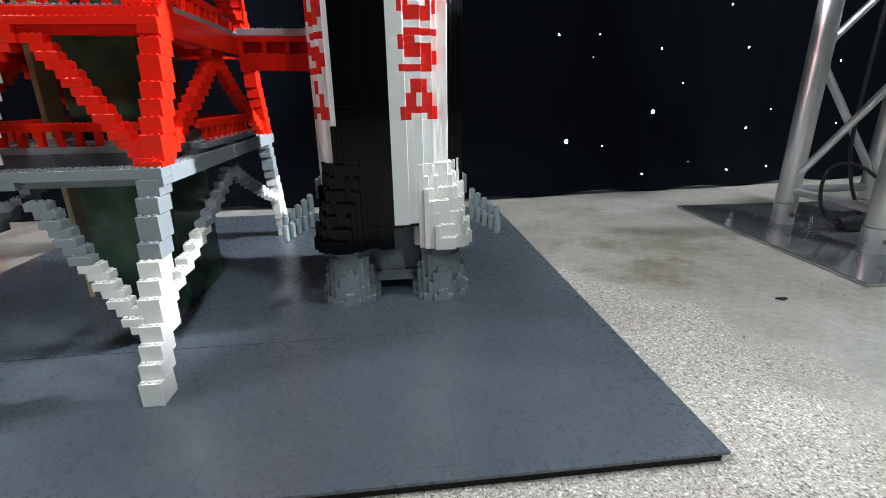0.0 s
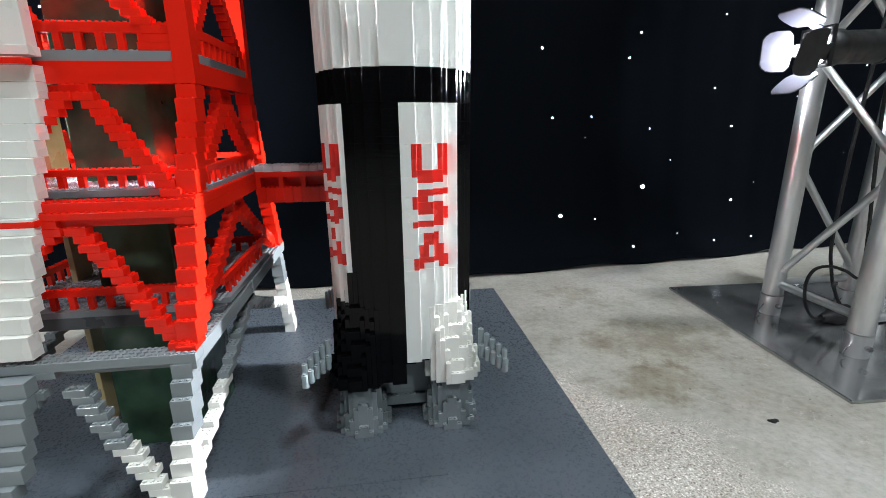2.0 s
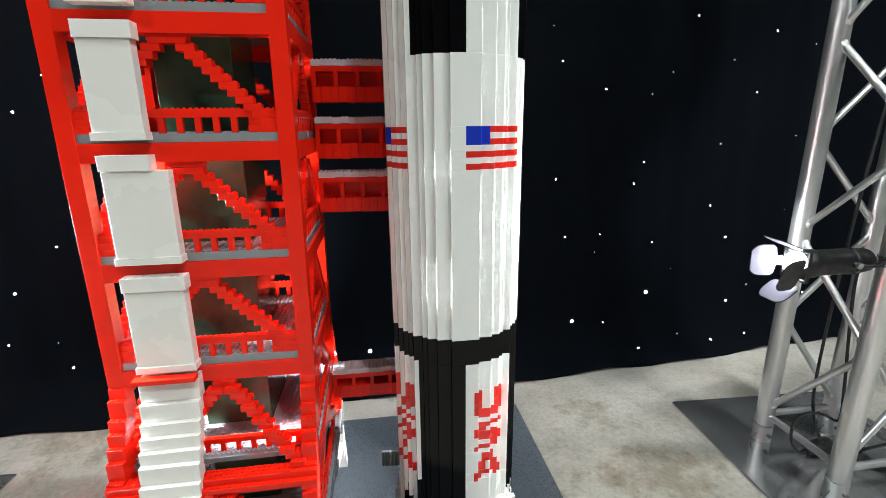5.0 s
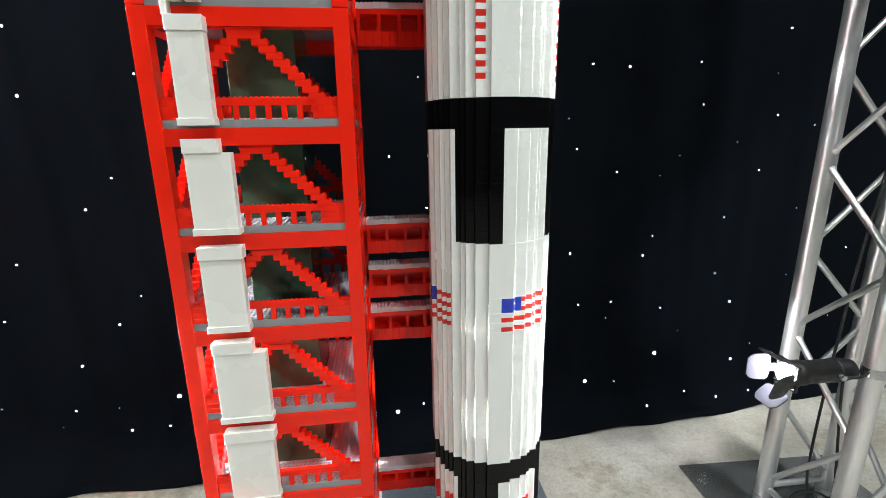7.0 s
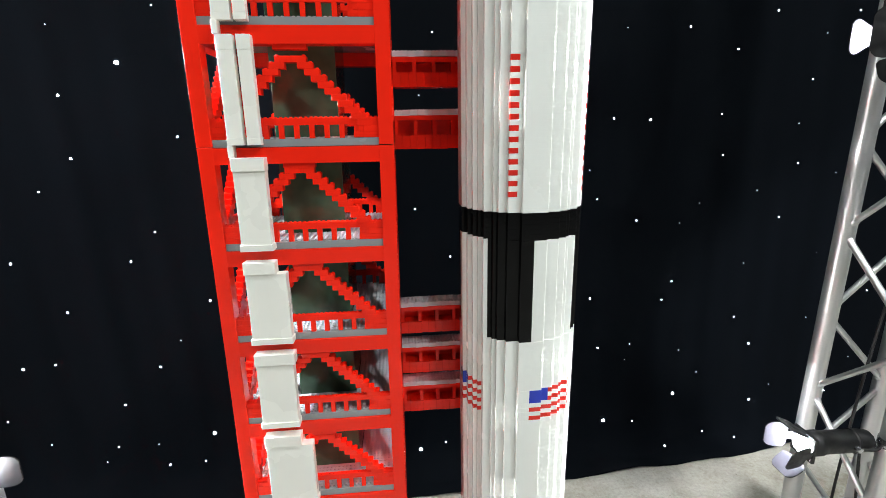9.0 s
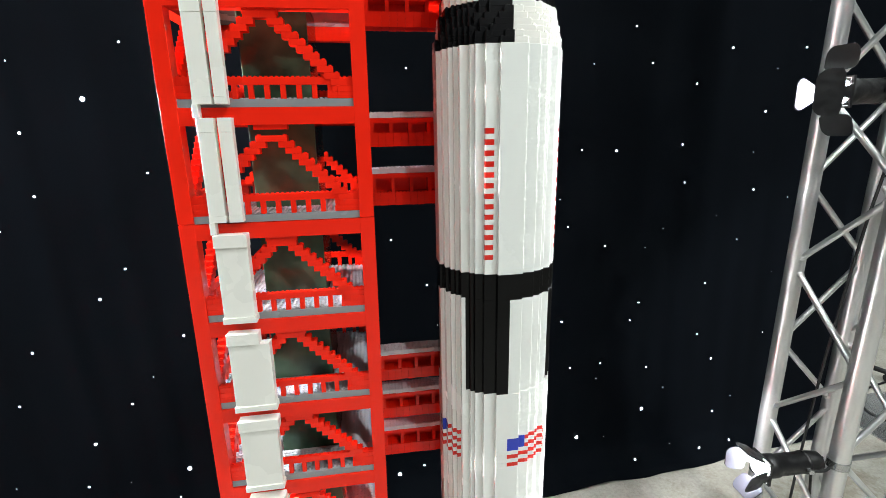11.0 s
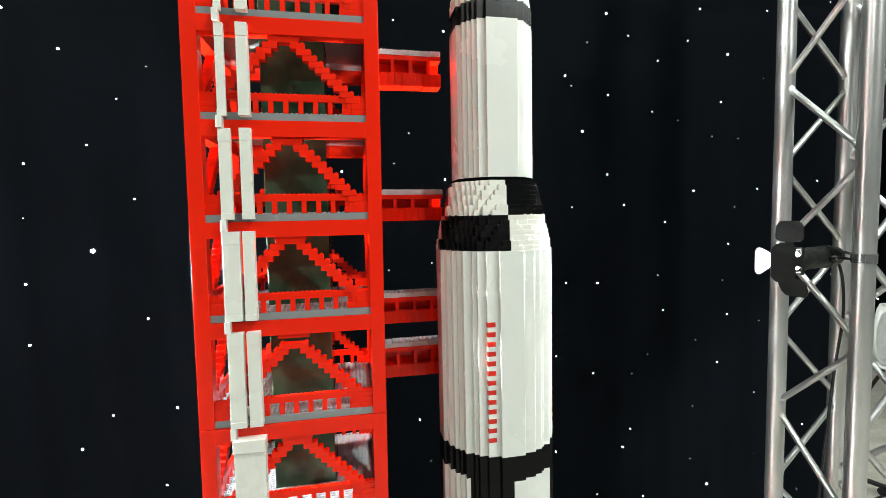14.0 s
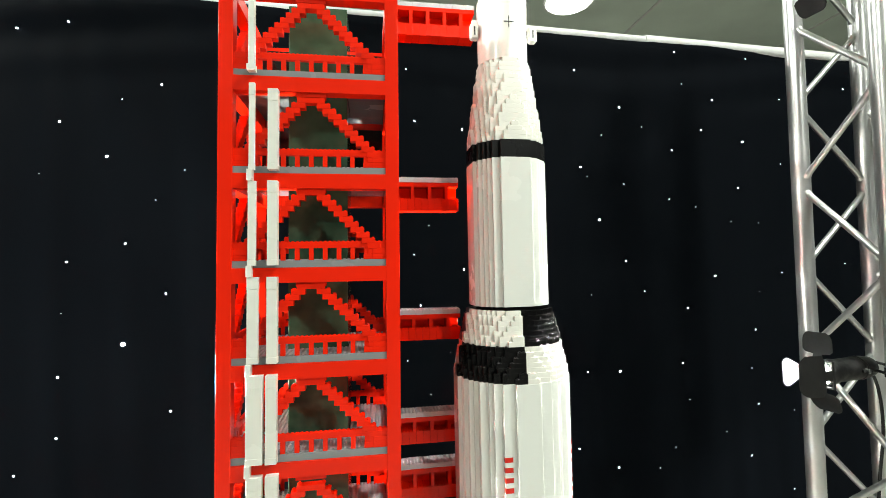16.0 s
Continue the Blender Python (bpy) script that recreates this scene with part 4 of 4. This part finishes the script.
# white elevator covers on the front
COVERS = [(0.606, 0.776, -0.5015, -0.420), (0.776, 0.948, -0.5015, -0.417), (0.948, 1.114, -0.502, -0.438), (1.114, 1.2815, -0.502, -0.435), (1.2815, 1.452, -0.5015, -0.452)]
NARROW = [(1.452, 1.632, -0.505, -0.4805, -0.475, -0.4545), (1.632, 1.799, -0.507, -0.480, -0.475, -0.457), (1.799, 1.965, -0.5063, -0.488, -0.4735, -0.4563), (1.965, 2.130, -0.506, -0.493, -0.473, -0.456), (2.130, 2.302, -0.5056, -0.4956, -0.4726, -0.4556)]


def cover(x0, x1, z0, z1, cap_x1, depth=0.018, flare=0.002):
    body = part("elevator_cover", Mesh().cbox(x0, x1, YF - depth, YF - 0.0004, z0 + 0.0146, z1 - 0.0365), WHITE_STEP, tower, "white elevator shaft cover")
    part("lip", Mesh().cbox(x0 - flare, x1 + flare, YF - depth - 1.5 * flare, YF - 0.0004, z0 + 0.004, z0 + 0.0145), WHITE_STEP, body)
    part("cap", Mesh().cbox(x0 - flare / 2, cap_x1 + flare / 2, YF - depth - 1.5 * flare, YF - 0.0004, z1 - 0.0364, z1 - 0.0155), WHITE_STEP, body)
    return body


for k, (z0, z1, x0, x1) in enumerate(COVERS):
    cover(x0, x1, z0, z1, COVERS[k + 1][3] if k < 4 else -0.452)
for k, (z0, z1, a0, a1, b0, b1) in enumerate(NARROW):
    cover(a0, a1, z0, z1, a1, 0.014 - 0.002 * k, 0.0004)
    part("cover_joint", Mesh().cbox(a0 - 0.001, a0 + 0.0075, YF - 0.0155, YF - 0.0004, z0 - 0.0152, z0 + 0.0038), WHITE_STEP, tower)
    cover(b0, b1, z0, z1 - (0.012 if k == 4 else 0), b1, 0.014, 0.0003)
cover(-0.5056, -0.4956, 2.302, 2.474, -0.4956, 0.012)

# stepped lower part of the elevator covers
STEP_DATA = {}
z, k = BZ, 0
while z < 0.590:
    h = 2 * B if k % 4 else 3 * B
    z1 = min(z + h - 0.0003, 0.5995)
    mat = LIGHT_GREY if z1 < 0.262 else WHITE_STEP
    key = (mat.name, round(z1 - z0, 4), round(z1 - z, 4))
    if key not in STEP_DATA:
        STEP_DATA[key] = Mesh().cbox(0, 0.086, 0, 2.4 * S, 0, z1 - z).data("cover_step", mat)
    y = min(0.470 + k * S * 26 / 25, YF) - 3 * S + 0.004
    if not (0.2385 < z < 0.2670):
        part("cover_step", STEP_DATA[key], None, tower, "", (-0.505 - (0.012 if z < 0.13 else 0.004 if z < 0.25 else 0.0), y, z))
    z, k = z + h, k + 1

for zs, y in ((0.4165, 0.612), (0.5985, 0.655)):
    part("cover_band", Mesh().cbox(-0.5065, -0.4175, y - 0.0125, y + 0.003, zs, zs + 0.0075), RED, tower)

# swing arms
ARMS = [(0.4555, 0.386, -0.092, 0), (0.884, 0.803, -0.092, 0), (0.986, 0.908, -0.092, 0), (1.089, 1.012, -0.092, 0), (1.517, 1.436, -0.092, 0), (1.632, 1.561, -0.092, 0), (1.865, 1.794, -0.091, 0), (2.171, 2.092, -0.090, 0), (2.590, 2.508, -0.042, 1)]
dice = random.Random(5)
for zt, zb, x1, last in ARMS:
    y0, y1, x0 = 0.905, 0.945, XR + 0.0004
    x1 -= LEAN * (zt - 1.45)
    body = Mesh().cbox(x0, x1, y0, y1, zt - 0.0225, zt - 0.0125)
    x = x0
    while x < x1 - 0.004:
        body.cbox(x, min(x + S, x1), y0 + 0.0005, y1 - 0.0005, zb + 0.028, zt - 0.0224)
        x += 5 * S
    body.cbox(x0, x1, y1 - S, y1 - 0.001, zb + 0.028, zt - 0.0224)
    arm = part("swing_arm", body, RED, tower, "red brick swing arm")
    x, k = x0, 0
    while x < x1 - 0.003:
        w = min(2 * S, x1 - x)
        d, e = dice.uniform(-0.0006, 0.0006), dice.uniform(-0.0006, 0.0006)
        ob = part("side_panel", Mesh().cbox(x + 0.0001, x + w - 0.0001, y0 - 0.0012 + d, y1, zb + e, zb + 0.0279 + e).studs(x, x + w, y0, y0 + S, zb + 0.0279 + e), RED, arm)
        x, k = x + 2 * S, k + 1
    top = Mesh()
    x = x0
    while x < x1 - 0.003:
        w, e = min(2 * S, x1 - x), dice.uniform(-0.0007, 0.0007)
        top.brick(x + 0.0001, x + w - 0.0001, y0, y1, zt - 0.0124 + e, zt - 0.0017 + e)
        x += 2 * S
    part("walkway", top, PALE_GREY, arm, "pale grey studded walkway")

# the whole tower leans a little towards the rocket
for ob in tower.children:
    ob.matrix_parent_inverse = tower.matrix_world.inverted() @ Matrix(((1, 0, LEAN, -1.45 * LEAN), (0, 1, 0, 0), (0, 0, 1, 0), (0, 0, 0, 1)))

# ---- lighting trusses ----
TZ, TOP = 0.008, 3.30
TY = (0.832, 1.072)


def zigzag(truss, a, b):
    """Diagonals of one truss face between two tubes, starting at the first."""
    nodes = [0.112] + [0.419 + 0.253 * k for k in range(12)]
    for side, (z, above) in enumerate(zip(nodes, nodes[1:])):
        p, q = (a, b) if side % 2 == 0 else (b, a)
        way = (Vector(q) - Vector(p)).normalized()
        p2, q2 = Vector(p) + way * 0.021, Vector(q) - way * 0.021
        lo, hi = Vector((p2.x, p2.y, z + 0.028)), Vector((q2.x, q2.y, above - 0.028))
        tube = part("diagonal_tube", Mesh().tube(lo, hi, 0.0088, 16), ALU, truss)
        for e, f in ((lo, hi), (hi, lo)):
            part("weld", Mesh().tube(e - (f - e).normalized() * 0.004, e + (f - e).normalized() * 0.007, 0.0125, 14, True, 0.0098), ALU, tube)


def lighting_truss(near, far, plate, label):
    """A box truss tower on its plate; near and far are the places across of its tubes."""
    truss = thing("lighting_truss", ((near + far) / 2, 0.952, 0), label, "lighting truss", "lighting trusses")
    middle = ((plate[0] + plate[1]) / 2, 0.972)
    part("base_plate", Mesh().join(Mesh().cbox(-0.297, 0.297, -0.311, 0.311, 0.0, TZ, 0.0015), pose(*middle, 0, 0, 0, -2.6)), STEEL, truss, "dull grey steel base plate")
    for x in (near, far):
        for y in TY:
            tube = part("main_tube", Mesh().tube((x, y, TZ + 0.055), (x, y, TOP), 0.025, 28), ALU, truss)
            part("coupler", Mesh().ring([(0.0262, TZ), (0.0262, TZ + 0.049)], 28, True, (x, y)).ring([(0.0272, TZ + 0.0492), (0.0272, TZ + 0.0535)], 28, True, (x, y)), ALU, tube, "bright aluminium coupler")
            part("bolt", Mesh().tube((x - 0.006, y - 0.036, TZ + 0.028), (x - 0.004, y - 0.024, TZ + 0.028), 0.006, 6), STEEL, tube)
            pin = Mesh().path([(x - 0.03, y - 0.01, TZ + 0.030), (x - 0.04, y - 0.012, TZ + 0.022), (x - 0.043, y - 0.01, TZ + 0.008), (x - 0.036, y - 0.012, TZ + 0.003)], 0.0015, 6)
            part("split_pin", pin, STEEL, tube)
    zigzag(truss, (near, TY[1]), (near, TY[0]))
    zigzag(truss, (far, TY[1]), (near, TY[1]))
    zigzag(truss, (near, TY[0]), (far, TY[0]))
    zigzag(truss, (far, TY[0]), (far, TY[1]))
    for a, b in (((near, TY[0]), (near, TY[1])), ((far, TY[0]), (far, TY[1])), ((near, TY[0]), (far, TY[0])), ((near, TY[1]), (far, TY[1]))):
        way = (Vector(b) - Vector(a)).normalized()
        for z in (0.095, TOP - 0.05):
            part("cross_tube", Mesh().tube((*(Vector(a) + way * 0.022), z), (*(Vector(b) - way * 0.022), z), 0.0100, 14), ALU, truss)


lighting_truss(1.020, 1.259, (0.853, 1.447), "bare aluminium box truss tower on a steel base plate")
lighting_truss(-1.395, -1.634, (-1.822, -1.228), "bare aluminium box truss tower beside the launch tower")


# ---- stage lamps ----
def leaf_mesh(w0, w1, length, fan=False):
    """A barn-door leaf with rounded outer corners, hinged on its inner edge."""
    half = [(w0 / 2, 0), (w0 / 2, length * 0.10), (w0 * 0.42, length * 0.20), (w1 * 0.40, length * 0.24), (w1 / 2, length * 0.34), (w1 / 2, length * 0.66), (w1 * 0.47, length * 0.82), (w1 * 0.40, length * 0.93), (w1 * 0.30, length)]
    if fan:
        half = [(w0 / 2, 0), (w0 / 2, length * 0.12), (w1 * 0.47, length * 0.70), (w1 / 2, length * 0.80), (w1 * 0.46, length * 0.92), (w1 * 0.36, length)]
    pts = half + [(-x, y) for x, y in half[::-1]]
    k = len(pts)
    m = Mesh()
    m.add([(x, y, 0) for x, y in pts] + [(x, y, 0.0012) for x, y in pts], [tuple(range(k))[::-1], tuple(range(k, 2 * k))] + [(i, (i + 1) % k, k + (i + 1) % k, k + i) for i in range(k)])
    return m


def stage_lamp(lens, tail, tube_at, opening, lens_glow):
    lens, tail = Vector(lens), Vector(tail)
    lamp = thing("stage_lamp", tuple(lens), "small black stage spotlight with barn doors, switched on", "stage lamp", "stage lamps")
    way = (lens - tail).normalized()
    turn = Matrix.Translation(tail) @ way.to_track_quat("Z", "Y").to_matrix().to_4x4()
    L = (lens - tail).length
    put = lambda m: Mesh().join(m, turn)
    part("body", put(Mesh().ring([(0.016, 0.0), (0.026, 0.006), (0.030, 0.03), (0.030, L - 0.05), (0.033, L - 0.046), (0.033, L - 0.012), (0.030, L - 0.010), (0.030, L - 0.022), (0.010, L - 0.030)], 32)), LAMP_BLACK, lamp, "black tubular lamp body")
    part("band", put(Mesh().ring([(0.0302, 0.045), (0.0318, 0.046), (0.0318, 0.052), (0.0302, 0.053)], 32)), LAMP_BLACK, lamp)
    part("lens", put(Mesh().ring([(0.029, L - 0.016), (0.0295, L - 0.008), (0.026, L + 0.002), (0.016, L + 0.010), (0.005, L + 0.014)], 28)), lens_glow, lamp, "bright lit lens")
    rim_ = Mesh()
    for x0, x1, y0, y1 in ((-0.036, -0.031, -0.036, 0.036), (0.031, 0.036, -0.036, 0.036), (-0.031, 0.031, -0.036, -0.031), (-0.031, 0.031, 0.031, 0.036)):
        rim_.cbox(x0, x1, y0, y1, L - 0.012, L - 0.004, 0.0004)
    part("door_frame", put(rim_), LAMP_BLACK, lamp)
    for q, spread in enumerate(opening):
        droop = -17 if q == 3 and opening is LOW_DOORS else 0
        m = Matrix.Rotation(radians(90 * q + droop), 4, "Z") @ Matrix.Translation((0, 0.036, L - 0.006)) @ Matrix.Rotation(radians(90 - spread), 4, "X")
        w0, w1, long = (0.030, 0.106, 0.088) if q == 3 and opening is HIGH_DOORS else (0.030, 0.080, 0.074) if q == 3 else (0.024, 0.076, 0.071)
        fan = q == 1 and opening is HIGH_DOORS
        door = part("barn_door", put(Mesh().join(leaf_mesh(w0, w1, long, fan), m)), LAMP_BLACK, lamp)
        # wide-open leaves and the last one have shade put in as black lining
        part("lining", put(Mesh().join(leaf_mesh(w0 - 0.001, w1 - 0.002, long - 0.001, fan), m @ Matrix.Translation((0, 0, 0.0014)))), LAMP_BLACK if spread > 80 or q == 3 else LEAF, door, "inner face, black in place of shade" if spread > 80 or q == 3 else "bare metal inner face")
    yoke = Mesh().path([lens - way * (L - 0.07) + Vector((0, -0.033, 0)), lens - way * (L - 0.02) + Vector((0, -0.036, -0.004)), Vector(tube_at) + Vector((-0.028, -0.004, -0.004))], 0.004, 8)
    part("bracket", yoke, LAMP_BLACK, lamp)
    part("clamp", Mesh().ring([(0.0275, tube_at[2] - 0.012), (0.0275, tube_at[2] + 0.012)], 24, True, tube_at[:2]), STEEL, lamp, "silver tube clamp")
    part("knob", put(Mesh().tube((0.030, 0.0, 0.06), (0.042, 0.0, 0.06), 0.007, 12)), STEEL, lamp)
    return lamp


LOW_DOORS, HIGH_DOORS = [25, 12, 40, 10], [92, 6, 112, -14]
FOLDED_DOORS = [45, 104, 45, 12]
for k, (lens, tail) in enumerate(STAGE_LAMPS):
    stage_lamp(lens, tail, (1.020 if k < 3 else -1.395, TY[0], tail[2]), LOW_DOORS if k == 0 else FOLDED_DOORS if k == 3 else HIGH_DOORS, LAMP_LENS if k == 0 else STRONG_LENS)

# ---- cables ----
CABLES = [
    [(0.985, 0.850, 0.665), (1.02, 0.90, 0.60), (1.10, 0.95, 0.42), (1.14, 0.96, 0.24), (1.135, 0.95, 0.145), (1.087, 0.95, 0.164), (1.041, 0.95, 0.178), (1.001, 0.95, 0.172), (0.985, 0.95, 0.140), (0.993, 0.952, 0.095), (1.015, 0.955, 0.058), (1.045, 0.96, 0.036), (1.085, 0.968, 0.034)],
    [(1.035, 0.920, 1.68), (1.08, 0.93, 1.60), (1.10, 0.94, 1.48), (1.10, 0.96, 1.30), (1.06, 0.96, 0.90), (1.035, 0.955, 0.50), (1.042, 0.96, 0.25), (1.060, 0.96, 0.16), (1.086, 0.96, 0.10), (1.115, 0.96, 0.06), (1.16, 0.97, 0.016), (1.26, 0.97, 0.014), (1.50, 1.00, 0.005)],
    [(1.035, 0.920, 1.685), (1.10, 0.90, 1.66), (1.13, 0.89, 1.58), (1.10, 0.89, 1.49), (1.05, 0.90, 1.46)],
]
for points in CABLES:
    solid("cable", Mesh().path(points, 0.0038, 8), RUBBER, "black rubber cable hanging in the aluminium truss", "cable", "", "truss cables")
plug = thing("cable_plug", (1.108, 0.971, TZ), "black cable plug lying on the steel base plate", "plug")
part("shell", Mesh().join(Mesh().ring([(0.012, 0), (0.024, 0.01), (0.025, 0.05), (0.016, 0.07), (0.009, 0.10)], 20), pose(1.165, 0.985, TZ + 0.026, 0, -90, 12)), RUBBER, plug)

# ---- beyond the curtain's end ----
chair = thing("shell_chair", (4.25, 3.0, 0), "white moulded shell chair on thin black legs", "chair")
shell_seat = Mesh()
rows_z = [(0.47, 0.05), (0.50, 0.17), (0.56, 0.23), (0.68, 0.255), (0.82, 0.25), (0.93, 0.21), (0.97, 0.13)]
shell_pts, across = [], 13
for z, half in rows_z:
    for k in range(across):
        u = -1 + 2 * k / (across - 1)
        shell_pts.append((4.25 + half * u, 3.02 - 0.14 * u * u - 0.35 * max(0.0, 0.56 - z), z - 0.02 * u * u))
shell_seat.add(shell_pts, [(j * across + i, j * across + i + 1, (j + 1) * across + i + 1, (j + 1) * across + i) for j in range(len(rows_z) - 1) for i in range(across - 1)], True)
back = part("backrest", shell_seat, PIPE, chair, "white moulded shell")
back.modifiers.new("thickness", "SOLIDIFY").thickness = 0.012
part("seat", Mesh().cbox(4.03, 4.47, 2.58, 2.98, 0.45, 0.475, 0.010), PIPE, chair)
for x, y in ((4.02, 2.56), (4.48, 2.56), (4.02, 3.06), (4.48, 3.06)):
    part("leg", Mesh().tube((4.25 + (x - 4.25) * 0.5, 2.8 + (y - 2.8) * 0.4, 0.45), (x, y, 0.0), 0.014, 10), LAMP_BLACK, chair)

stand = thing("equipment_stand", (2.80, 2.30, 0), "black equipment stand base on castors", "stand")
part("foot_bar", Mesh().tube((2.70, 2.55, 0.075), (2.93, 2.02, 0.060), 0.016, 10), LAMP_BLACK, stand)
part("foot_bar", Mesh().tube((2.55, 2.22, 0.066), (2.98, 2.40, 0.066), 0.014, 10), LAMP_BLACK, stand)
for x, y in ((2.915, 2.05), (2.71, 2.53), (2.965, 2.39)):
    part("castor", Mesh().tube((x - 0.012, y, 0.026), (x + 0.012, y, 0.026), 0.026, 18), RUBBER, stand)
part("pole", Mesh().tube((2.78, 2.32, 0.06), (2.78, 2.32, 1.5), 0.018, 14), LAMP_BLACK, stand)

second = thing("star_curtain", (6.6, 5.1, 0), "second black star curtain further back in the hall", "curtain")
far_cloth = Mesh()
far_y = lambda x: 5.35 - 0.24 * (x - 5.4) + 0.03 * math.sin(x * 11.0) + 0.015 * math.sin(x * 27.0)
far_cloth.add([(5.4 + 2.5 * i / 90, far_y(5.4 + 2.5 * i / 90), z) for z in (0.01, 0.9, 1.8, 2.9) for i in range(91)],
              [(k * 91 + i, k * 91 + i + 1, (k + 1) * 91 + i + 1, (k + 1) * 91 + i) for k in range(3) for i in range(90)], True)
part("cloth", far_cloth, CLOTH, second).modifiers.new("thickness", "SOLIDIFY").thickness = 0.003
dice = random.Random(41)
far_star = star_bead(Mesh(), 0, 0, 0, 0.011).data("star_light", STAR_BRIGHT)
for k in range(26):
    x = 5.5 + 2.3 * ((k * 0.618) % 1.0)
    part("star_light", far_star, None, second, "", (x, far_y(x) - 0.004, dice.uniform(0.12, 2.7)))
case = thing("flat_plate", (2.35, 1.75, 0), "dark grey steel plate lying on the floor", "plate")
part("plate", Mesh().cbox(2.28, 2.85, 1.45, 1.95, 0.0, 0.010, 0.002), STEEL, case)
solid("cable", Mesh().path([(2.1, 1.3, 0.006), (2.3, 1.45, 0.016), (2.5, 1.6, 0.016), (2.45, 1.8, 0.016), (2.7, 2.0, 0.006), (3.3, 2.1, 0.006)], 0.006, 8), RUBBER, "black cable trailing over the concrete floor", "cable", "", "floor cables")
spot_mark = Mesh()
dice = random.Random(9)
for dx, dy, r in ((0.0, 0.0, 0.0062), (0.0075, 0.0015, 0.0048), (-0.0055, 0.0028, 0.0035)):
    spot_mark.ring([(r, 0.0004), (r * 0.75, 0.0018 + 0.1 * r)], 7, True, (0.653 + dx, 0.652 + dy))
solid("floor_stain", spot_mark, RUBBER, "small dark blob of gum stuck to the floor", "stain")

chips = Mesh()
dice = random.Random(21)
for _ in range(150):
    x, y, r = dice.uniform(0.36, 2.1), dice.uniform(0.15, 1.45), dice.uniform(0.0008, 0.0026)
    if 0.84 < x < 1.46 and 0.64 < y < 1.29:
        continue
    chips.ring([(r, 0.0001), (r * 0.9, r * 0.5), (r * 0.4, r * 0.8)], 5, True, (x, y), False)
tagged(solid("floor_chips", chips, simple("loose_stone_chips", (0.30, 0.27, 0.23), 0.8, 0.0, 300.0, 0.5, 0.1), "small loose stone chips scattered over the concrete floor", "chips"), "small loose stone chips scattered over the concrete floor", "chips", "", "stuff")

# ---- board tiles, last ----
TILE_DATA = {}


def tile(x0, x1, y0, y1, lift):
    key = (round(x1 - x0, 4), round(y1 - y0, 4))
    if key not in TILE_DATA:
        TILE_DATA[key] = Mesh().cbox(0.00004, key[0] - 0.00004, 0.00004, key[1] - 0.00004, 0, 0.0032, 0.00005).data("tile", BOARD)
    part("tile", TILE_DATA[key], None, board, "", (x0, y0, BZ - 0.0032 + lift))


dice = random.Random(3)
EDGE = 2 * S
nx = 34
w = (BX1 - BX0) / nx
for k in range(nx):
    tile(BX0 + k * w, BX0 + (k + 1) * w, BY0, BY0 + EDGE, dice.uniform(-0.00002, 0.00002))
ny = 33
h = (BY1 - BY0 - EDGE) / ny
for k in range(ny):
    tile(BX1 - EDGE, BX1, BY0 + EDGE + k * h, BY0 + EDGE + (k + 1) * h, dice.uniform(-0.00002, 0.00002))
# two base boards meet in a seam that gapes towards the tower
SEAM, mx = 0.5955, 9
w = (BX1 - EDGE - BX0) / mx
for y0, y1, my in ((BY0 + EDGE, SEAM, 4), (SEAM, BY1, 12)):
    h = (y1 - y0) / my
    for i in range(mx):
        for j in range(my):
            gap = (0.0012 if i < 5 else 0.0007) if y1 == SEAM and j == my - 1 and i < 7 else 0.0
            tile(BX0 + i * w, BX0 + (i + 1) * w, y0 + j * h, y0 + (j + 1) * h - gap, dice.uniform(-0.00002, 0.00002))
